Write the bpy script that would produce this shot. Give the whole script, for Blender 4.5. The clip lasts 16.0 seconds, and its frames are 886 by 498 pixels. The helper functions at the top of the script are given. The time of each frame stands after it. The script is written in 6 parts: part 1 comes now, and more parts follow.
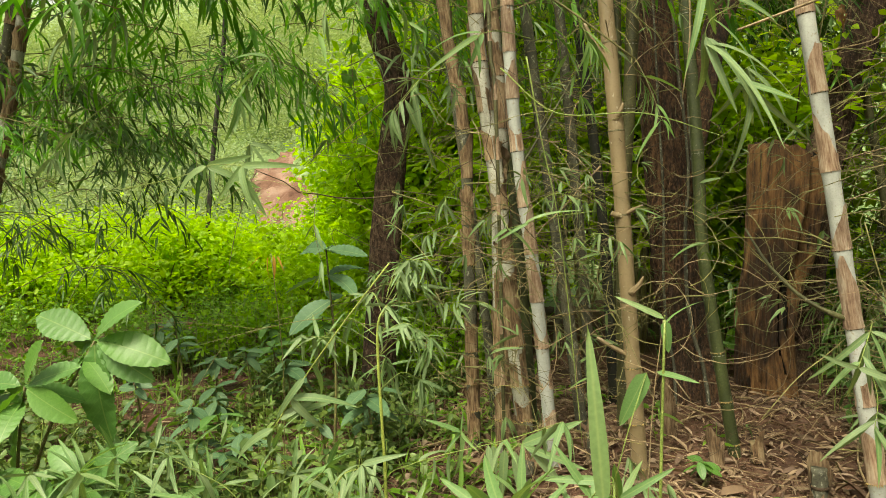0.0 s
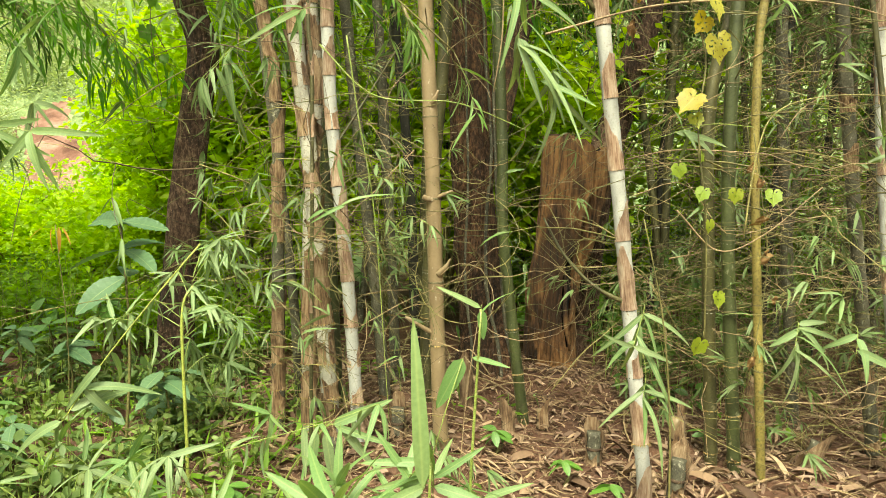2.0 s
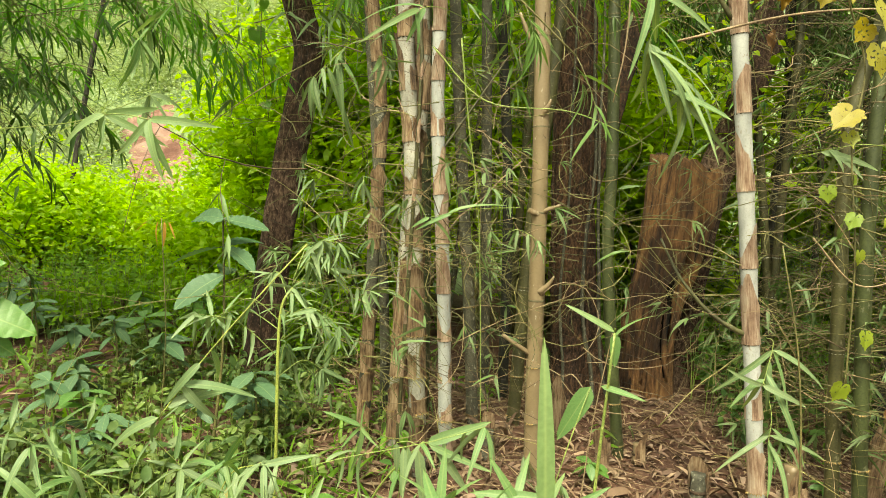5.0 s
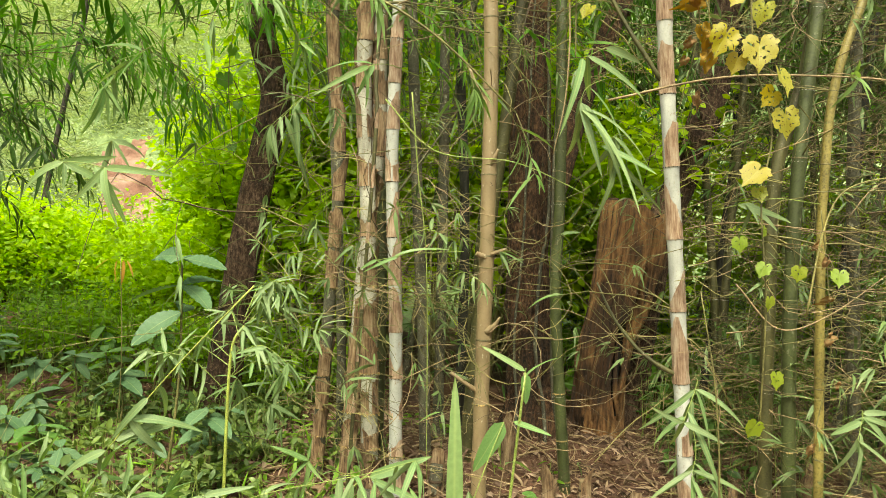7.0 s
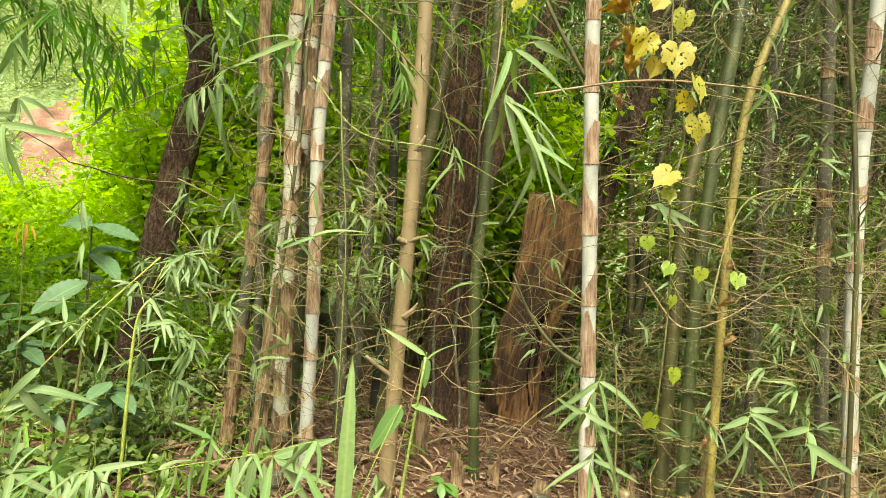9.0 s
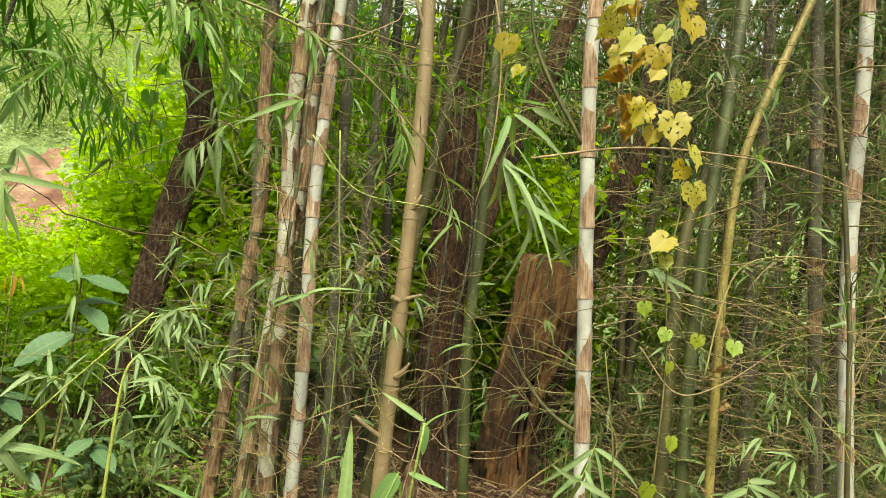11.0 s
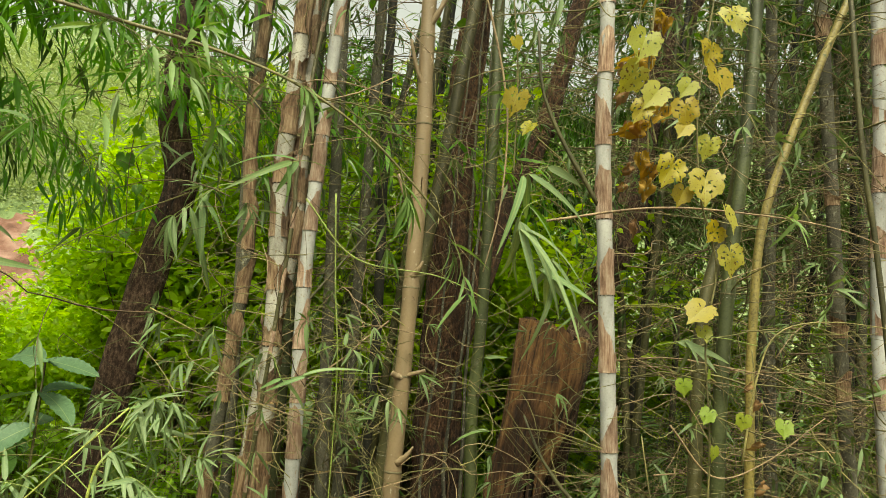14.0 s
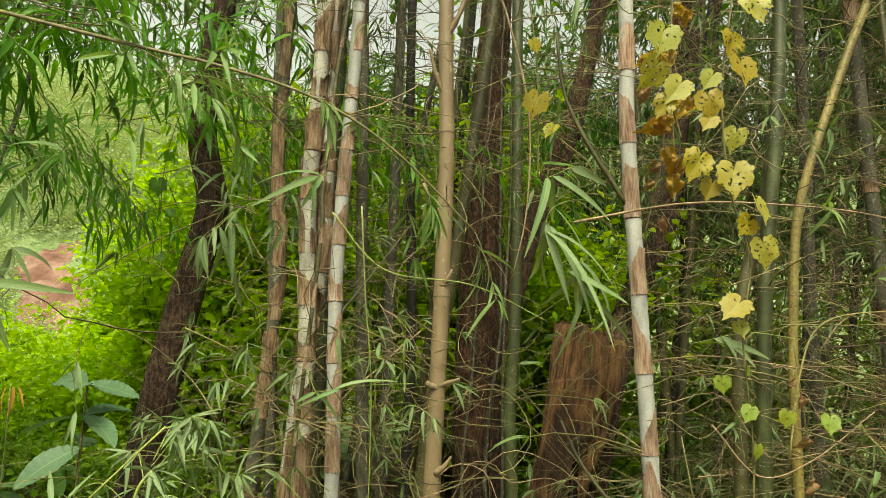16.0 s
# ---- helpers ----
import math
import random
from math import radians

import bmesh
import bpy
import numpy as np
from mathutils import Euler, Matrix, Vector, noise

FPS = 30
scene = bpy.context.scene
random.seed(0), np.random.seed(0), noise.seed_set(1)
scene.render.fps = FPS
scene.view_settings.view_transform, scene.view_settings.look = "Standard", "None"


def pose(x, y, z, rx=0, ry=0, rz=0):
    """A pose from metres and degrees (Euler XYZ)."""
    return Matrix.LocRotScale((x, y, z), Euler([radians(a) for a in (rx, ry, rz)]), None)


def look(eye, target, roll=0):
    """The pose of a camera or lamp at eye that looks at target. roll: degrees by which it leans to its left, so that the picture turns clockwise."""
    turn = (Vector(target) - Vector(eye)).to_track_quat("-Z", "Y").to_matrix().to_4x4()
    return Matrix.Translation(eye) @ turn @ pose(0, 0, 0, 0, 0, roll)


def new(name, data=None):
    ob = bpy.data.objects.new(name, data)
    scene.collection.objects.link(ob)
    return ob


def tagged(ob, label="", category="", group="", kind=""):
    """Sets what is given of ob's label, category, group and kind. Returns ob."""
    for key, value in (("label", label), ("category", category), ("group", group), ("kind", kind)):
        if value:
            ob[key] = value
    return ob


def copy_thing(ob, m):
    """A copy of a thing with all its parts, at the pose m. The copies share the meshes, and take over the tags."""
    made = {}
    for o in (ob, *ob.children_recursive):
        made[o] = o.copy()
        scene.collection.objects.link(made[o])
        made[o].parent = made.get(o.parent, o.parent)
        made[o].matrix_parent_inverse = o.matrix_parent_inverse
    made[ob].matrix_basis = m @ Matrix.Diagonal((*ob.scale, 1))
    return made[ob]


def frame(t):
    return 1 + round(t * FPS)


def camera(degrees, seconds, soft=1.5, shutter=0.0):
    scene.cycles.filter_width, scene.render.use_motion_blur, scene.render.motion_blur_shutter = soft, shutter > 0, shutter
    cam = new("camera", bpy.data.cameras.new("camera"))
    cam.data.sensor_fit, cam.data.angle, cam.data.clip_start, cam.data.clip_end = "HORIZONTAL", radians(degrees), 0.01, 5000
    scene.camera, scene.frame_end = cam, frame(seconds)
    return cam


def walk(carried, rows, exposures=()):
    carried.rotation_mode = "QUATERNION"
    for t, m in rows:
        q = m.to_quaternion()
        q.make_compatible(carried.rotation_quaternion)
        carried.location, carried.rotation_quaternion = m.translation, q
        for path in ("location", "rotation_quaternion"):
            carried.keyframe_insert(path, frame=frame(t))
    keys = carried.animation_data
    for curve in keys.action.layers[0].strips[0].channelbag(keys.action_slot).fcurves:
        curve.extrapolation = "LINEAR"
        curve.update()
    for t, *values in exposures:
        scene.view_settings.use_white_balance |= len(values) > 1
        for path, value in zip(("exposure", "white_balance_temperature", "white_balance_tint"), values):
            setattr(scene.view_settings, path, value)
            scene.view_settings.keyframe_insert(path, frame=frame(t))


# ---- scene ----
cam = camera(64.0, 16.0, 0.35)
PATH = [
    (0, (0.112, -0.01, 1.327), (-0.353, 1.932, 1.211), -1.4),
    (0.5, (0.062, -0.007, 1.357), (-0.219, 1.969, 1.236), -0.8),
    (1, (0.022, -0.029, 1.374), (-0.125, 1.962, 1.251), -1.6),
    (1.5, (0.025, -0.028, 1.38), (0.01, 1.967, 1.241), 0.1),
    (2, (0.046, -0.029, 1.375), (0.144, 1.959, 1.175), 1.6),
    (2.5, (0.025, -0.044, 1.375), (0.179, 1.937, 1.147), 4.3),
    (3, (-0.116, -0.094, 1.37), (-0.33, 1.878, 1.115), 2.9),
    (3.5, (-0.255, -0.062, 1.296), (-0.681, 1.879, 1.066), -0.5),
    (4, (-0.269, 0.022, 1.252), (-0.789, 1.941, 1.039), -0.9),
    (4.5, (-0.108, 0.1, 1.326), (-0.436, 2.062, 1.116), 2.7),
    (5, (-0.07, 0.112, 1.341), (-0.187, 2.102, 1.177), 4.4),
    (5.2, (-0.069, 0.089, 1.352), (-0.142, 2.081, 1.191), 5.1),
    (7.3, (0.064, -0.026, 1.391), (0.007, 1.973, 1.339), 5.2),
    (7.5, (0.064, -0.024, 1.395), (0.02, 1.974, 1.338), 5.2),
    (8, (0.085, -0.017, 1.39), (0.107, 1.982, 1.335), 5.9),
    (8.5, (0.103, -0.027, 1.391), (0.167, 1.971, 1.318), 6.9),
    (9, (0.126, -0.03, 1.384), (0.246, 1.965, 1.312), 8.6),
    (9.5, (0.129, -0.047, 1.353), (0.264, 1.947, 1.423), 10.3),
    (9.7, (0.121, -0.057, 1.338), (0.249, 1.933, 1.491), 11.0),
    (11.8, (0.038, 0.041, 1.423), (0.123, 2.038, 1.476), 7.9),
    (12, (0.018, 0.063, 1.416), (0.06, 2.062, 1.476), 7.5),
    (12.5, (-0.003, 0.174, 1.38), (-0.08, 2.167, 1.535), 6.1),
    (13, (0.007, 0.232, 1.389), (-0.046, 2.221, 1.59), 5.8),
    (13.5, (-0.01, 0.253, 1.415), (0.122, 2.235, 1.643), 7.6),
    (14, (-0.027, 0.24, 1.44), (0.149, 2.215, 1.7), 8.8),
    (14.5, (-0.025, 0.221, 1.444), (0.119, 2.192, 1.75), 9.1),
    (15, (-0.014, 0.218, 1.435), (0.073, 2.192, 1.746), 8.3),
    (15.5, (-0.01, 0.234, 1.429), (0.072, 2.207, 1.746), 7.4),
    (16, (0.002, 0.247, 1.433), (0.077, 2.226, 1.71), 6.4),
]
EXPOSURES = [(0, 0.97), (0.5, 1.02), (1.5, 1.42), (2.5, 1.62), (3.5, 1.22), (4, 1.07), (5, 1.37), (7.5, 1.42), (9, 1.62), (9.7, 1.47), (12, 1.16), (13, 0.9), (14, 0.94), (16, 0.94)]
walk(cam, [(t, look(eye, target, roll)) for t, eye, target, roll in PATH], [(t, e, 8500, -8) for t, e in EXPOSURES])

# ---- light ----
world = bpy.data.worlds.new("sky")
scene.world = world
world.use_nodes = True
wn, wl = world.node_tree.nodes, world.node_tree.links
sky = wn.new("ShaderNodeTexSky")
sky.sky_type, sky.sun_disc = "NISHITA", False
sky.sun_elevation, sky.sun_rotation = radians(57), radians(-165)
sky.air_density, sky.dust_density, sky.ozone_density = 1.0, 4.0, 0.6
soft_sky = wn.new("ShaderNodeHueSaturation")
soft_sky.inputs["Saturation"].default_value = 0.3
wl.new(sky.outputs[0], soft_sky.inputs["Color"])
wl.new(soft_sky.outputs[0], wn["Background"].inputs["Color"])
wn["Background"].inputs["Strength"].default_value = 0.145
sun = new("sun", bpy.data.lights.new("sun", "SUN"))
sun.data.energy, sun.data.angle, sun.data.color = 2.8, radians(18), (1.0, 0.98, 0.94)
sun.matrix_world = look((-2, -7.5, 12), (0, 0, 0))

rng = np.random.default_rng(7)


# ---- materials ----
def shader(name, rough=0.6):
    mat = bpy.data.materials.new(name)
    mat.use_nodes = True
    n, l = mat.node_tree.nodes, mat.node_tree.links
    b = n["Principled BSDF"]
    b.inputs["Roughness"].default_value = rough
    return mat, n, l, b


def ramp(n, stops):
    r = n.new("ShaderNodeValToRGB")
    els = r.color_ramp.elements
    while len(els) < len(stops):
        els.new(0.5)
    for e, (p, c) in zip(els, stops):
        e.position, e.color = p, (*c, 1)
    return r


def noise_tex(n, l, scale, detail=5.0, stretch=None, rough=0.6):
    t = n.new("ShaderNodeTexNoise")
    t.inputs["Scale"].default_value, t.inputs["Detail"].default_value = scale, detail
    t.inputs["Roughness"].default_value = rough
    c = n.new("ShaderNodeTexCoord")
    if stretch:
        m = n.new("ShaderNodeMapping")
        m.inputs["Scale"].default_value = stretch
        l.new(c.outputs["Object"], m.inputs[0])
        l.new(m.outputs[0], t.inputs["Vector"])
    else:
        l.new(c.outputs["Object"], t.inputs["Vector"])
    return t


def mixed(n, l, fac, a, b, mode="MIX"):
    m = n.new("ShaderNodeMix")
    m.data_type, m.blend_type = "RGBA", mode
    for sock, v in ((m.inputs["Factor"], fac), (m.inputs["A"], a), (m.inputs["B"], b)):
        if isinstance(v, (int, float)):
            sock.default_value = v
        elif isinstance(v, tuple):
            sock.default_value = (*v, 1)
        else:
            l.new(v, sock)
    return m.outputs["Result"]


def bumped(n, l, b, height, strength, distance):
    u = n.new("ShaderNodeBump")
    u.inputs["Strength"].default_value, u.inputs["Distance"].default_value = strength, distance
    l.new(height, u.inputs["Height"])
    l.new(u.outputs[0], b.inputs["Normal"])


def leaf_mat(name, cols, glow=0.4, rough=0.5, spots=None, single=False, ribs="", field=0.0):
    """Leaf: colours along a random ramp, fine mottling, and light passing through."""
    mat, n, l, b = shader(name, rough)
    if single:
        rnd = n.new("ShaderNodeObjectInfo").outputs["Random"]
    else:
        rnd = n.new("ShaderNodeNewGeometry").outputs["Random Per Island"]
    k = len(cols)
    r = ramp(n, [(i / max(1, k - 1), c) for i, c in enumerate(cols)])
    if field:
        patch = noise_tex(n, l, field, 4)
        wide = n.new("ShaderNodeMapRange")
        wide.inputs["From Min"].default_value, wide.inputs["From Max"].default_value = 0.32, 0.68
        l.new(patch.outputs["Fac"], wide.inputs["Value"])
        own = n.new("ShaderNodeMath")
        own.operation, own.inputs[1].default_value = "MULTIPLY_ADD", 0.3
        shift = n.new("ShaderNodeMath")
        shift.operation, shift.inputs[1].default_value = "MULTIPLY", 0.7
        l.new(wide.outputs["Result"], shift.inputs[0])
        l.new(rnd, own.inputs[0])
        l.new(shift.outputs[0], own.inputs[2])
        rnd = own.outputs[0]
    l.new(rnd, r.inputs[0])
    t = noise_tex(n, l, 35, 3)
    v = ramp(n, [(0.3, (0.86, 0.87, 0.84)), (0.7, (1.1, 1.08, 1.08))])
    l.new(t.outputs["Fac"], v.inputs[0])
    col = mixed(n, l, 1.0, r.outputs[0], v.outputs[0], "MULTIPLY")
    if ribs:
        c = n.new("ShaderNodeTexCoord")
        sep = n.new("ShaderNodeSeparateXYZ")
        l.new(c.outputs["Object"], sep.inputs[0])
        side = n.new("ShaderNodeMath")
        side.operation = "ABSOLUTE"
        l.new(sep.outputs["X"], side.inputs[0])
        mid = ramp(n, [(0.0, (1, 1, 1)), (0.012, (0, 0, 0))])
        l.new(side.outputs[0], mid.inputs[0])
        col = mixed(n, l, mid.outputs[0], col, mixed(n, l, 0.25, col, (0.45, 0.5, 0.2)))
        if ribs == "feather":
            off = n.new("ShaderNodeMath")
            off.operation, off.inputs[1].default_value = "MULTIPLY_ADD", -0.9
            l.new(side.outputs[0], off.inputs[0])
            l.new(sep.outputs["Y"], off.inputs[2])
            wv = n.new("ShaderNodeMath")
            wv.operation, wv.inputs[1].default_value = "MULTIPLY", 62.0
            l.new(off.outputs[0], wv.inputs[0])
            sn = n.new("ShaderNodeMath")
            sn.operation = "SINE"
            l.new(wv.outputs[0], sn.inputs[0])
            rib = ramp(n, [(0.93, (0, 0, 0)), (1.0, (0.3, 0.3, 0.3))])
            l.new(sn.outputs[0], rib.inputs[0])
            col = mixed(n, l, rib.outputs[0], col, mixed(n, l, 0.2, col, (0.45, 0.5, 0.2)))
            bumped(n, l, b, sn.outputs[0], 0.03, 0.003)
        else:
            line = noise_tex(n, l, 60, 2, (1, 0.03, 0.03))
            bumped(n, l, b, line.outputs["Fac"], 0.12, 0.01)
    if spots:
        s = noise_tex(n, l, spots[1], 2)
        sr = ramp(n, [(spots[2], (0, 0, 0)), (spots[2] + 0.05, (1, 1, 1))])
        l.new(s.outputs["Fac"], sr.inputs[0])
        col = mixed(n, l, sr.outputs[0], col, spots[0])
    l.new(col, b.inputs["Base Color"])
    tr = n.new("ShaderNodeBsdfTranslucent")
    warm = mixed(n, l, 1.0, col, (1.15, 1.15, 0.5), "MULTIPLY")
    l.new(warm, tr.inputs["Color"])
    mx = n.new("ShaderNodeMixShader")
    mx.inputs[0].default_value = glow
    l.new(b.outputs[0], mx.inputs[1])
    l.new(tr.outputs[0], mx.inputs[2])
    l.new(mx.outputs[0], n["Material Output"].inputs["Surface"])
    return mat


def stem_mat(name, base, spot, streak=0.5, rough=0.45, scale=14.0, amount=0.6, grain=1.0):
    """Culm or twig skin: long streaks, blotches and pale flecks."""
    mat, n, l, b = shader(name, rough)
    t = noise_tex(n, l, scale, 6, (1, 1, 0.35))
    r = ramp(n, [(0.35, tuple(c * (1 - streak) for c in base)), (0.55, base), (0.75, tuple(min(1, c * (1 + streak)) for c in base))])
    l.new(t.outputs["Fac"], r.inputs[0])
    f = noise_tex(n, l, scale * 5, 3, (1, 1, 0.6))
    fr = ramp(n, [(amount, (0, 0, 0)), (amount + 0.1, (1, 1, 1))])
    l.new(f.outputs["Fac"], fr.inputs[0])
    skin = mixed(n, l, fr.outputs[0], r.outputs[0], spot)
    g = noise_tex(n, l, scale * 11, 4, None, 0.7)
    gr = ramp(n, [(0.36, (0.55, 0.52, 0.48)), (0.5, (1.0, 1.0, 1.0)), (0.68, (1.22, 1.2, 1.16))])
    l.new(g.outputs["Fac"], gr.inputs[0])
    l.new(mixed(n, l, grain, skin, gr.outputs[0], "MULTIPLY"), b.inputs["Base Color"])
    bumped(n, l, b, g.outputs["Fac"], 0.35, 0.003)
    return mat


def wrap_mat(name, dark, mid, pale):
    """Papery culm sheath, in units of the culm's radius: long fibres, dark stains, bleached patches."""
    mat, n, l, b = shader(name, 0.8)
    t = noise_tex(n, l, 4.5, 5, (1, 1, 0.06), 0.7)
    big = noise_tex(n, l, 0.7, 4, (1, 1, 0.5))
    add = n.new("ShaderNodeMath")
    add.operation, add.inputs[1].default_value = "MULTIPLY_ADD", 0.9
    l.new(big.outputs["Fac"], add.inputs[0])
    l.new(t.outputs["Fac"], add.inputs[2])
    half = n.new("ShaderNodeMath")
    half.operation, half.inputs[1].default_value = "MULTIPLY", 0.8
    l.new(add.outputs[0], half.inputs[0])
    r = ramp(n, [(0.58, dark), (0.74, mid), (0.92, pale)])
    l.new(half.outputs[0], r.inputs[0])
    tone = ramp(n, [(0.0, (0.75, 0.72, 0.7)), (1.0, (1.2, 1.15, 1.1))])
    l.new(n.new("ShaderNodeObjectInfo").outputs["Random"], tone.inputs[0])
    l.new(mixed(n, l, 1.0, r.outputs[0], tone.outputs[0], "MULTIPLY"), b.inputs["Base Color"])
    bumped(n, l, b, t.outputs["Fac"], 0.5, 0.15)
    return mat


def bark_mat(name, dark, mid, pale, scale=34.0, deep=0.03):
    mat, n, l, b = shader(name, 0.9)
    t = noise_tex(n, l, scale, 8, (1, 1, 0.45), 0.75)
    big = noise_tex(n, l, 4.0, 3, (1, 1, 0.5))
    mix = n.new("ShaderNodeMath")
    mix.operation, mix.inputs[1].default_value = "MULTIPLY_ADD", 0.45
    l.new(big.outputs["Fac"], mix.inputs[0])
    l.new(t.outputs["Fac"], mix.inputs[2])
    r = ramp(n, [(0.55, dark), (0.72, mid), (0.9, pale)])
    l.new(mix.outputs[0], r.inputs[0])
    f = noise_tex(n, l, 70, 4, (1, 1, 0.7))
    fr = ramp(n, [(0.62, (0, 0, 0)), (0.7, (0.7, 0.7, 0.7))])
    l.new(f.outputs["Fac"], fr.inputs[0])
    l.new(mixed(n, l, fr.outputs[0], r.outputs[0], tuple(min(1, c * 1.5) for c in pale)), b.inputs["Base Color"])
    bumped(n, l, b, mix.outputs[0], 1.0, deep)
    return mat


def soil_mat():
    mat, n, l, b = shader("soil", 0.95)
    t = noise_tex(n, l, 1.6, 8)
    r = ramp(n, [(0.3, (0.04, 0.017, 0.010)), (0.5, (0.085, 0.037, 0.022)), (0.7, (0.14, 0.065, 0.04))])
    l.new(t.outputs["Fac"], r.inputs[0])
    f = noise_tex(n, l, 28, 6)
    fr = ramp(n, [(0.52, (0, 0, 0)), (0.66, (0.5, 0.5, 0.5))])
    l.new(f.outputs["Fac"], fr.inputs[0])
    l.new(mixed(n, l, fr.outputs[0], r.outputs[0], (0.17, 0.10, 0.062)), b.inputs["Base Color"])
    bumped(n, l, b, f.outputs["Fac"], 0.9, 0.03)
    return mat


def clay_mat():
    mat, n, l, b = shader("red_clay", 0.95)
    t = noise_tex(n, l, 1.3, 8)
    r = ramp(n, [(0.32, (0.07, 0.026, 0.017)), (0.46, (0.15, 0.072, 0.052)), (0.6, (0.25, 0.15, 0.12)), (0.72, (0.29, 0.21, 0.17))])
    l.new(t.outputs["Fac"], r.inputs[0])
    l.new(r.outputs[0], b.inputs["Base Color"])
    bumped(n, l, b, t.outputs["Fac"], 1.0, 0.25)
    return mat


def slope_mat():
    mat, n, l, b = shader("hazy_grassy_slope", 0.95)
    t = noise_tex(n, l, 0.9, 9)
    # Slope greens are paled: the distance haze is mixed into the colour.
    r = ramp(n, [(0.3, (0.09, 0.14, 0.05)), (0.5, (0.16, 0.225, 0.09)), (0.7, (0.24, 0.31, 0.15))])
    l.new(t.outputs["Fac"], r.inputs[0])
    l.new(r.outputs[0], b.inputs["Base Color"])
    bumped(n, l, b, t.outputs["Fac"], 1.0, 0.3)
    return mat


SOIL, CLAY, SLOPE = soil_mat(), clay_mat(), slope_mat()
BAMBOO_PALE = leaf_mat("bamboo_leaf_pale", [(0.12, 0.20, 0.06), (0.17, 0.27, 0.09), (0.10, 0.20, 0.04)], 0.35, 0.55)
BAMBOO_DUST = leaf_mat("bamboo_leaf_hanging", [(0.10, 0.165, 0.055), (0.15, 0.215, 0.10), (0.12, 0.20, 0.06), (0.19, 0.25, 0.14)], 0.3, 0.58)
BAMBOO_FRESH = leaf_mat("bamboo_leaf_fresh", [(0.12, 0.23, 0.08), (0.152, 0.265, 0.095), (0.19, 0.28, 0.115)], 0.4, 0.5, single=True, ribs="long")
BAMBOO_STRAW = leaf_mat("bamboo_leaf_straw", [(0.36, 0.29, 0.14), (0.28, 0.25, 0.1), (0.42, 0.35, 0.2)], 0.3, 0.65, single=True, ribs="long")
BAMBOO_GREY = leaf_mat("bamboo_leaf_dusty", [(0.132, 0.21, 0.09), (0.185, 0.25, 0.13), (0.122, 0.215, 0.075)], 0.3, 0.58, single=True, ribs="long")
# Darkened green: shade among the boughs and crowns is put into the leaf colour.
BAMBOO_SHADED = leaf_mat("bamboo_leaf_shaded", [(0.03, 0.075, 0.013), (0.055, 0.125, 0.02), (0.09, 0.17, 0.04)], 0.35, 0.45)
BAMBOO_MID = leaf_mat("bamboo_leaf_mid", [(0.06, 0.19, 0.02), (0.11, 0.29, 0.03), (0.17, 0.38, 0.05)], 0.58, 0.5)
# Lime leaf has sunlight brightened into its colour; the next is its shaded copy.
SHRUB_SUNLIT = leaf_mat("shrub_leaf_sunlit_lime", [(0.25, 0.42, 0.014), (0.34, 0.53, 0.018), (0.42, 0.60, 0.035)], 0.6, 0.5)
SHRUB_SHADE = leaf_mat("shrub_leaf_shaded_green", [(0.14, 0.29, 0.016), (0.21, 0.39, 0.02), (0.29, 0.48, 0.03)], 0.55, 0.5)
COVER_LIGHT = leaf_mat("seedling_leaf", [(0.085, 0.15, 0.03), (0.14, 0.21, 0.055), (0.195, 0.27, 0.065)], 0.35, 0.45)
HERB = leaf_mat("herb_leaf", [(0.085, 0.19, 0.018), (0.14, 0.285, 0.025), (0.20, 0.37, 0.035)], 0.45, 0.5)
OCHRE = leaf_mat("ochre_crumpled_leaf", [(0.30, 0.17, 0.015), (0.36, 0.24, 0.025), (0.22, 0.10, 0.015)], 0.4, 0.7, None, True)
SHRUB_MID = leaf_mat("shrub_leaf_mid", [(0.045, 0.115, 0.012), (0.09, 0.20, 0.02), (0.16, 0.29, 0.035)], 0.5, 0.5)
COVER = leaf_mat("ground_cover_leaf", [(0.045, 0.095, 0.022), (0.09, 0.145, 0.04), (0.155, 0.205, 0.065)], 0.3, 0.58)
GRASS = leaf_mat("grass_blade", [(0.09, 0.20, 0.02), (0.14, 0.28, 0.025), (0.20, 0.34, 0.05)], 0.45, 0.5)
# Greyed, pale greens: aerial haze over the far hill is put into the leaves.
HILL = leaf_mat("hazy_hill_leaf", [(0.13, 0.20, 0.085), (0.23, 0.31, 0.165), (0.32, 0.395, 0.245), (0.42, 0.47, 0.34)], 0.45, 0.7, field=0.5)
LITTER = leaf_mat("dry_leaf", [(0.065, 0.034, 0.022), (0.15, 0.09, 0.058), (0.34, 0.24, 0.165), (0.09, 0.048, 0.03), (0.21, 0.135, 0.085)], 0.1, 0.8)
FLAKES = leaf_mat("sheath_flake", [(0.06, 0.033, 0.024), (0.19, 0.12, 0.09), (0.37, 0.27, 0.21), (0.11, 0.062, 0.044), (0.25, 0.165, 0.125)], 0.1, 0.85)
SAPLING = leaf_mat("sapling_leaf", [(0.075, 0.175, 0.04), (0.105, 0.22, 0.06), (0.11, 0.24, 0.04), (0.09, 0.195, 0.055)], 0.35, 0.45, single=True, ribs="feather")
VINE_GREEN = leaf_mat("vine_leaf_green", [(0.10, 0.24, 0.03), (0.16, 0.32, 0.06)], 0.5, 0.5, single=True)
BLUE_LEAF = leaf_mat("blue_green_leaf", [(0.055, 0.125, 0.058), (0.09, 0.165, 0.085)], 0.2, 0.6, single=True, ribs="feather")
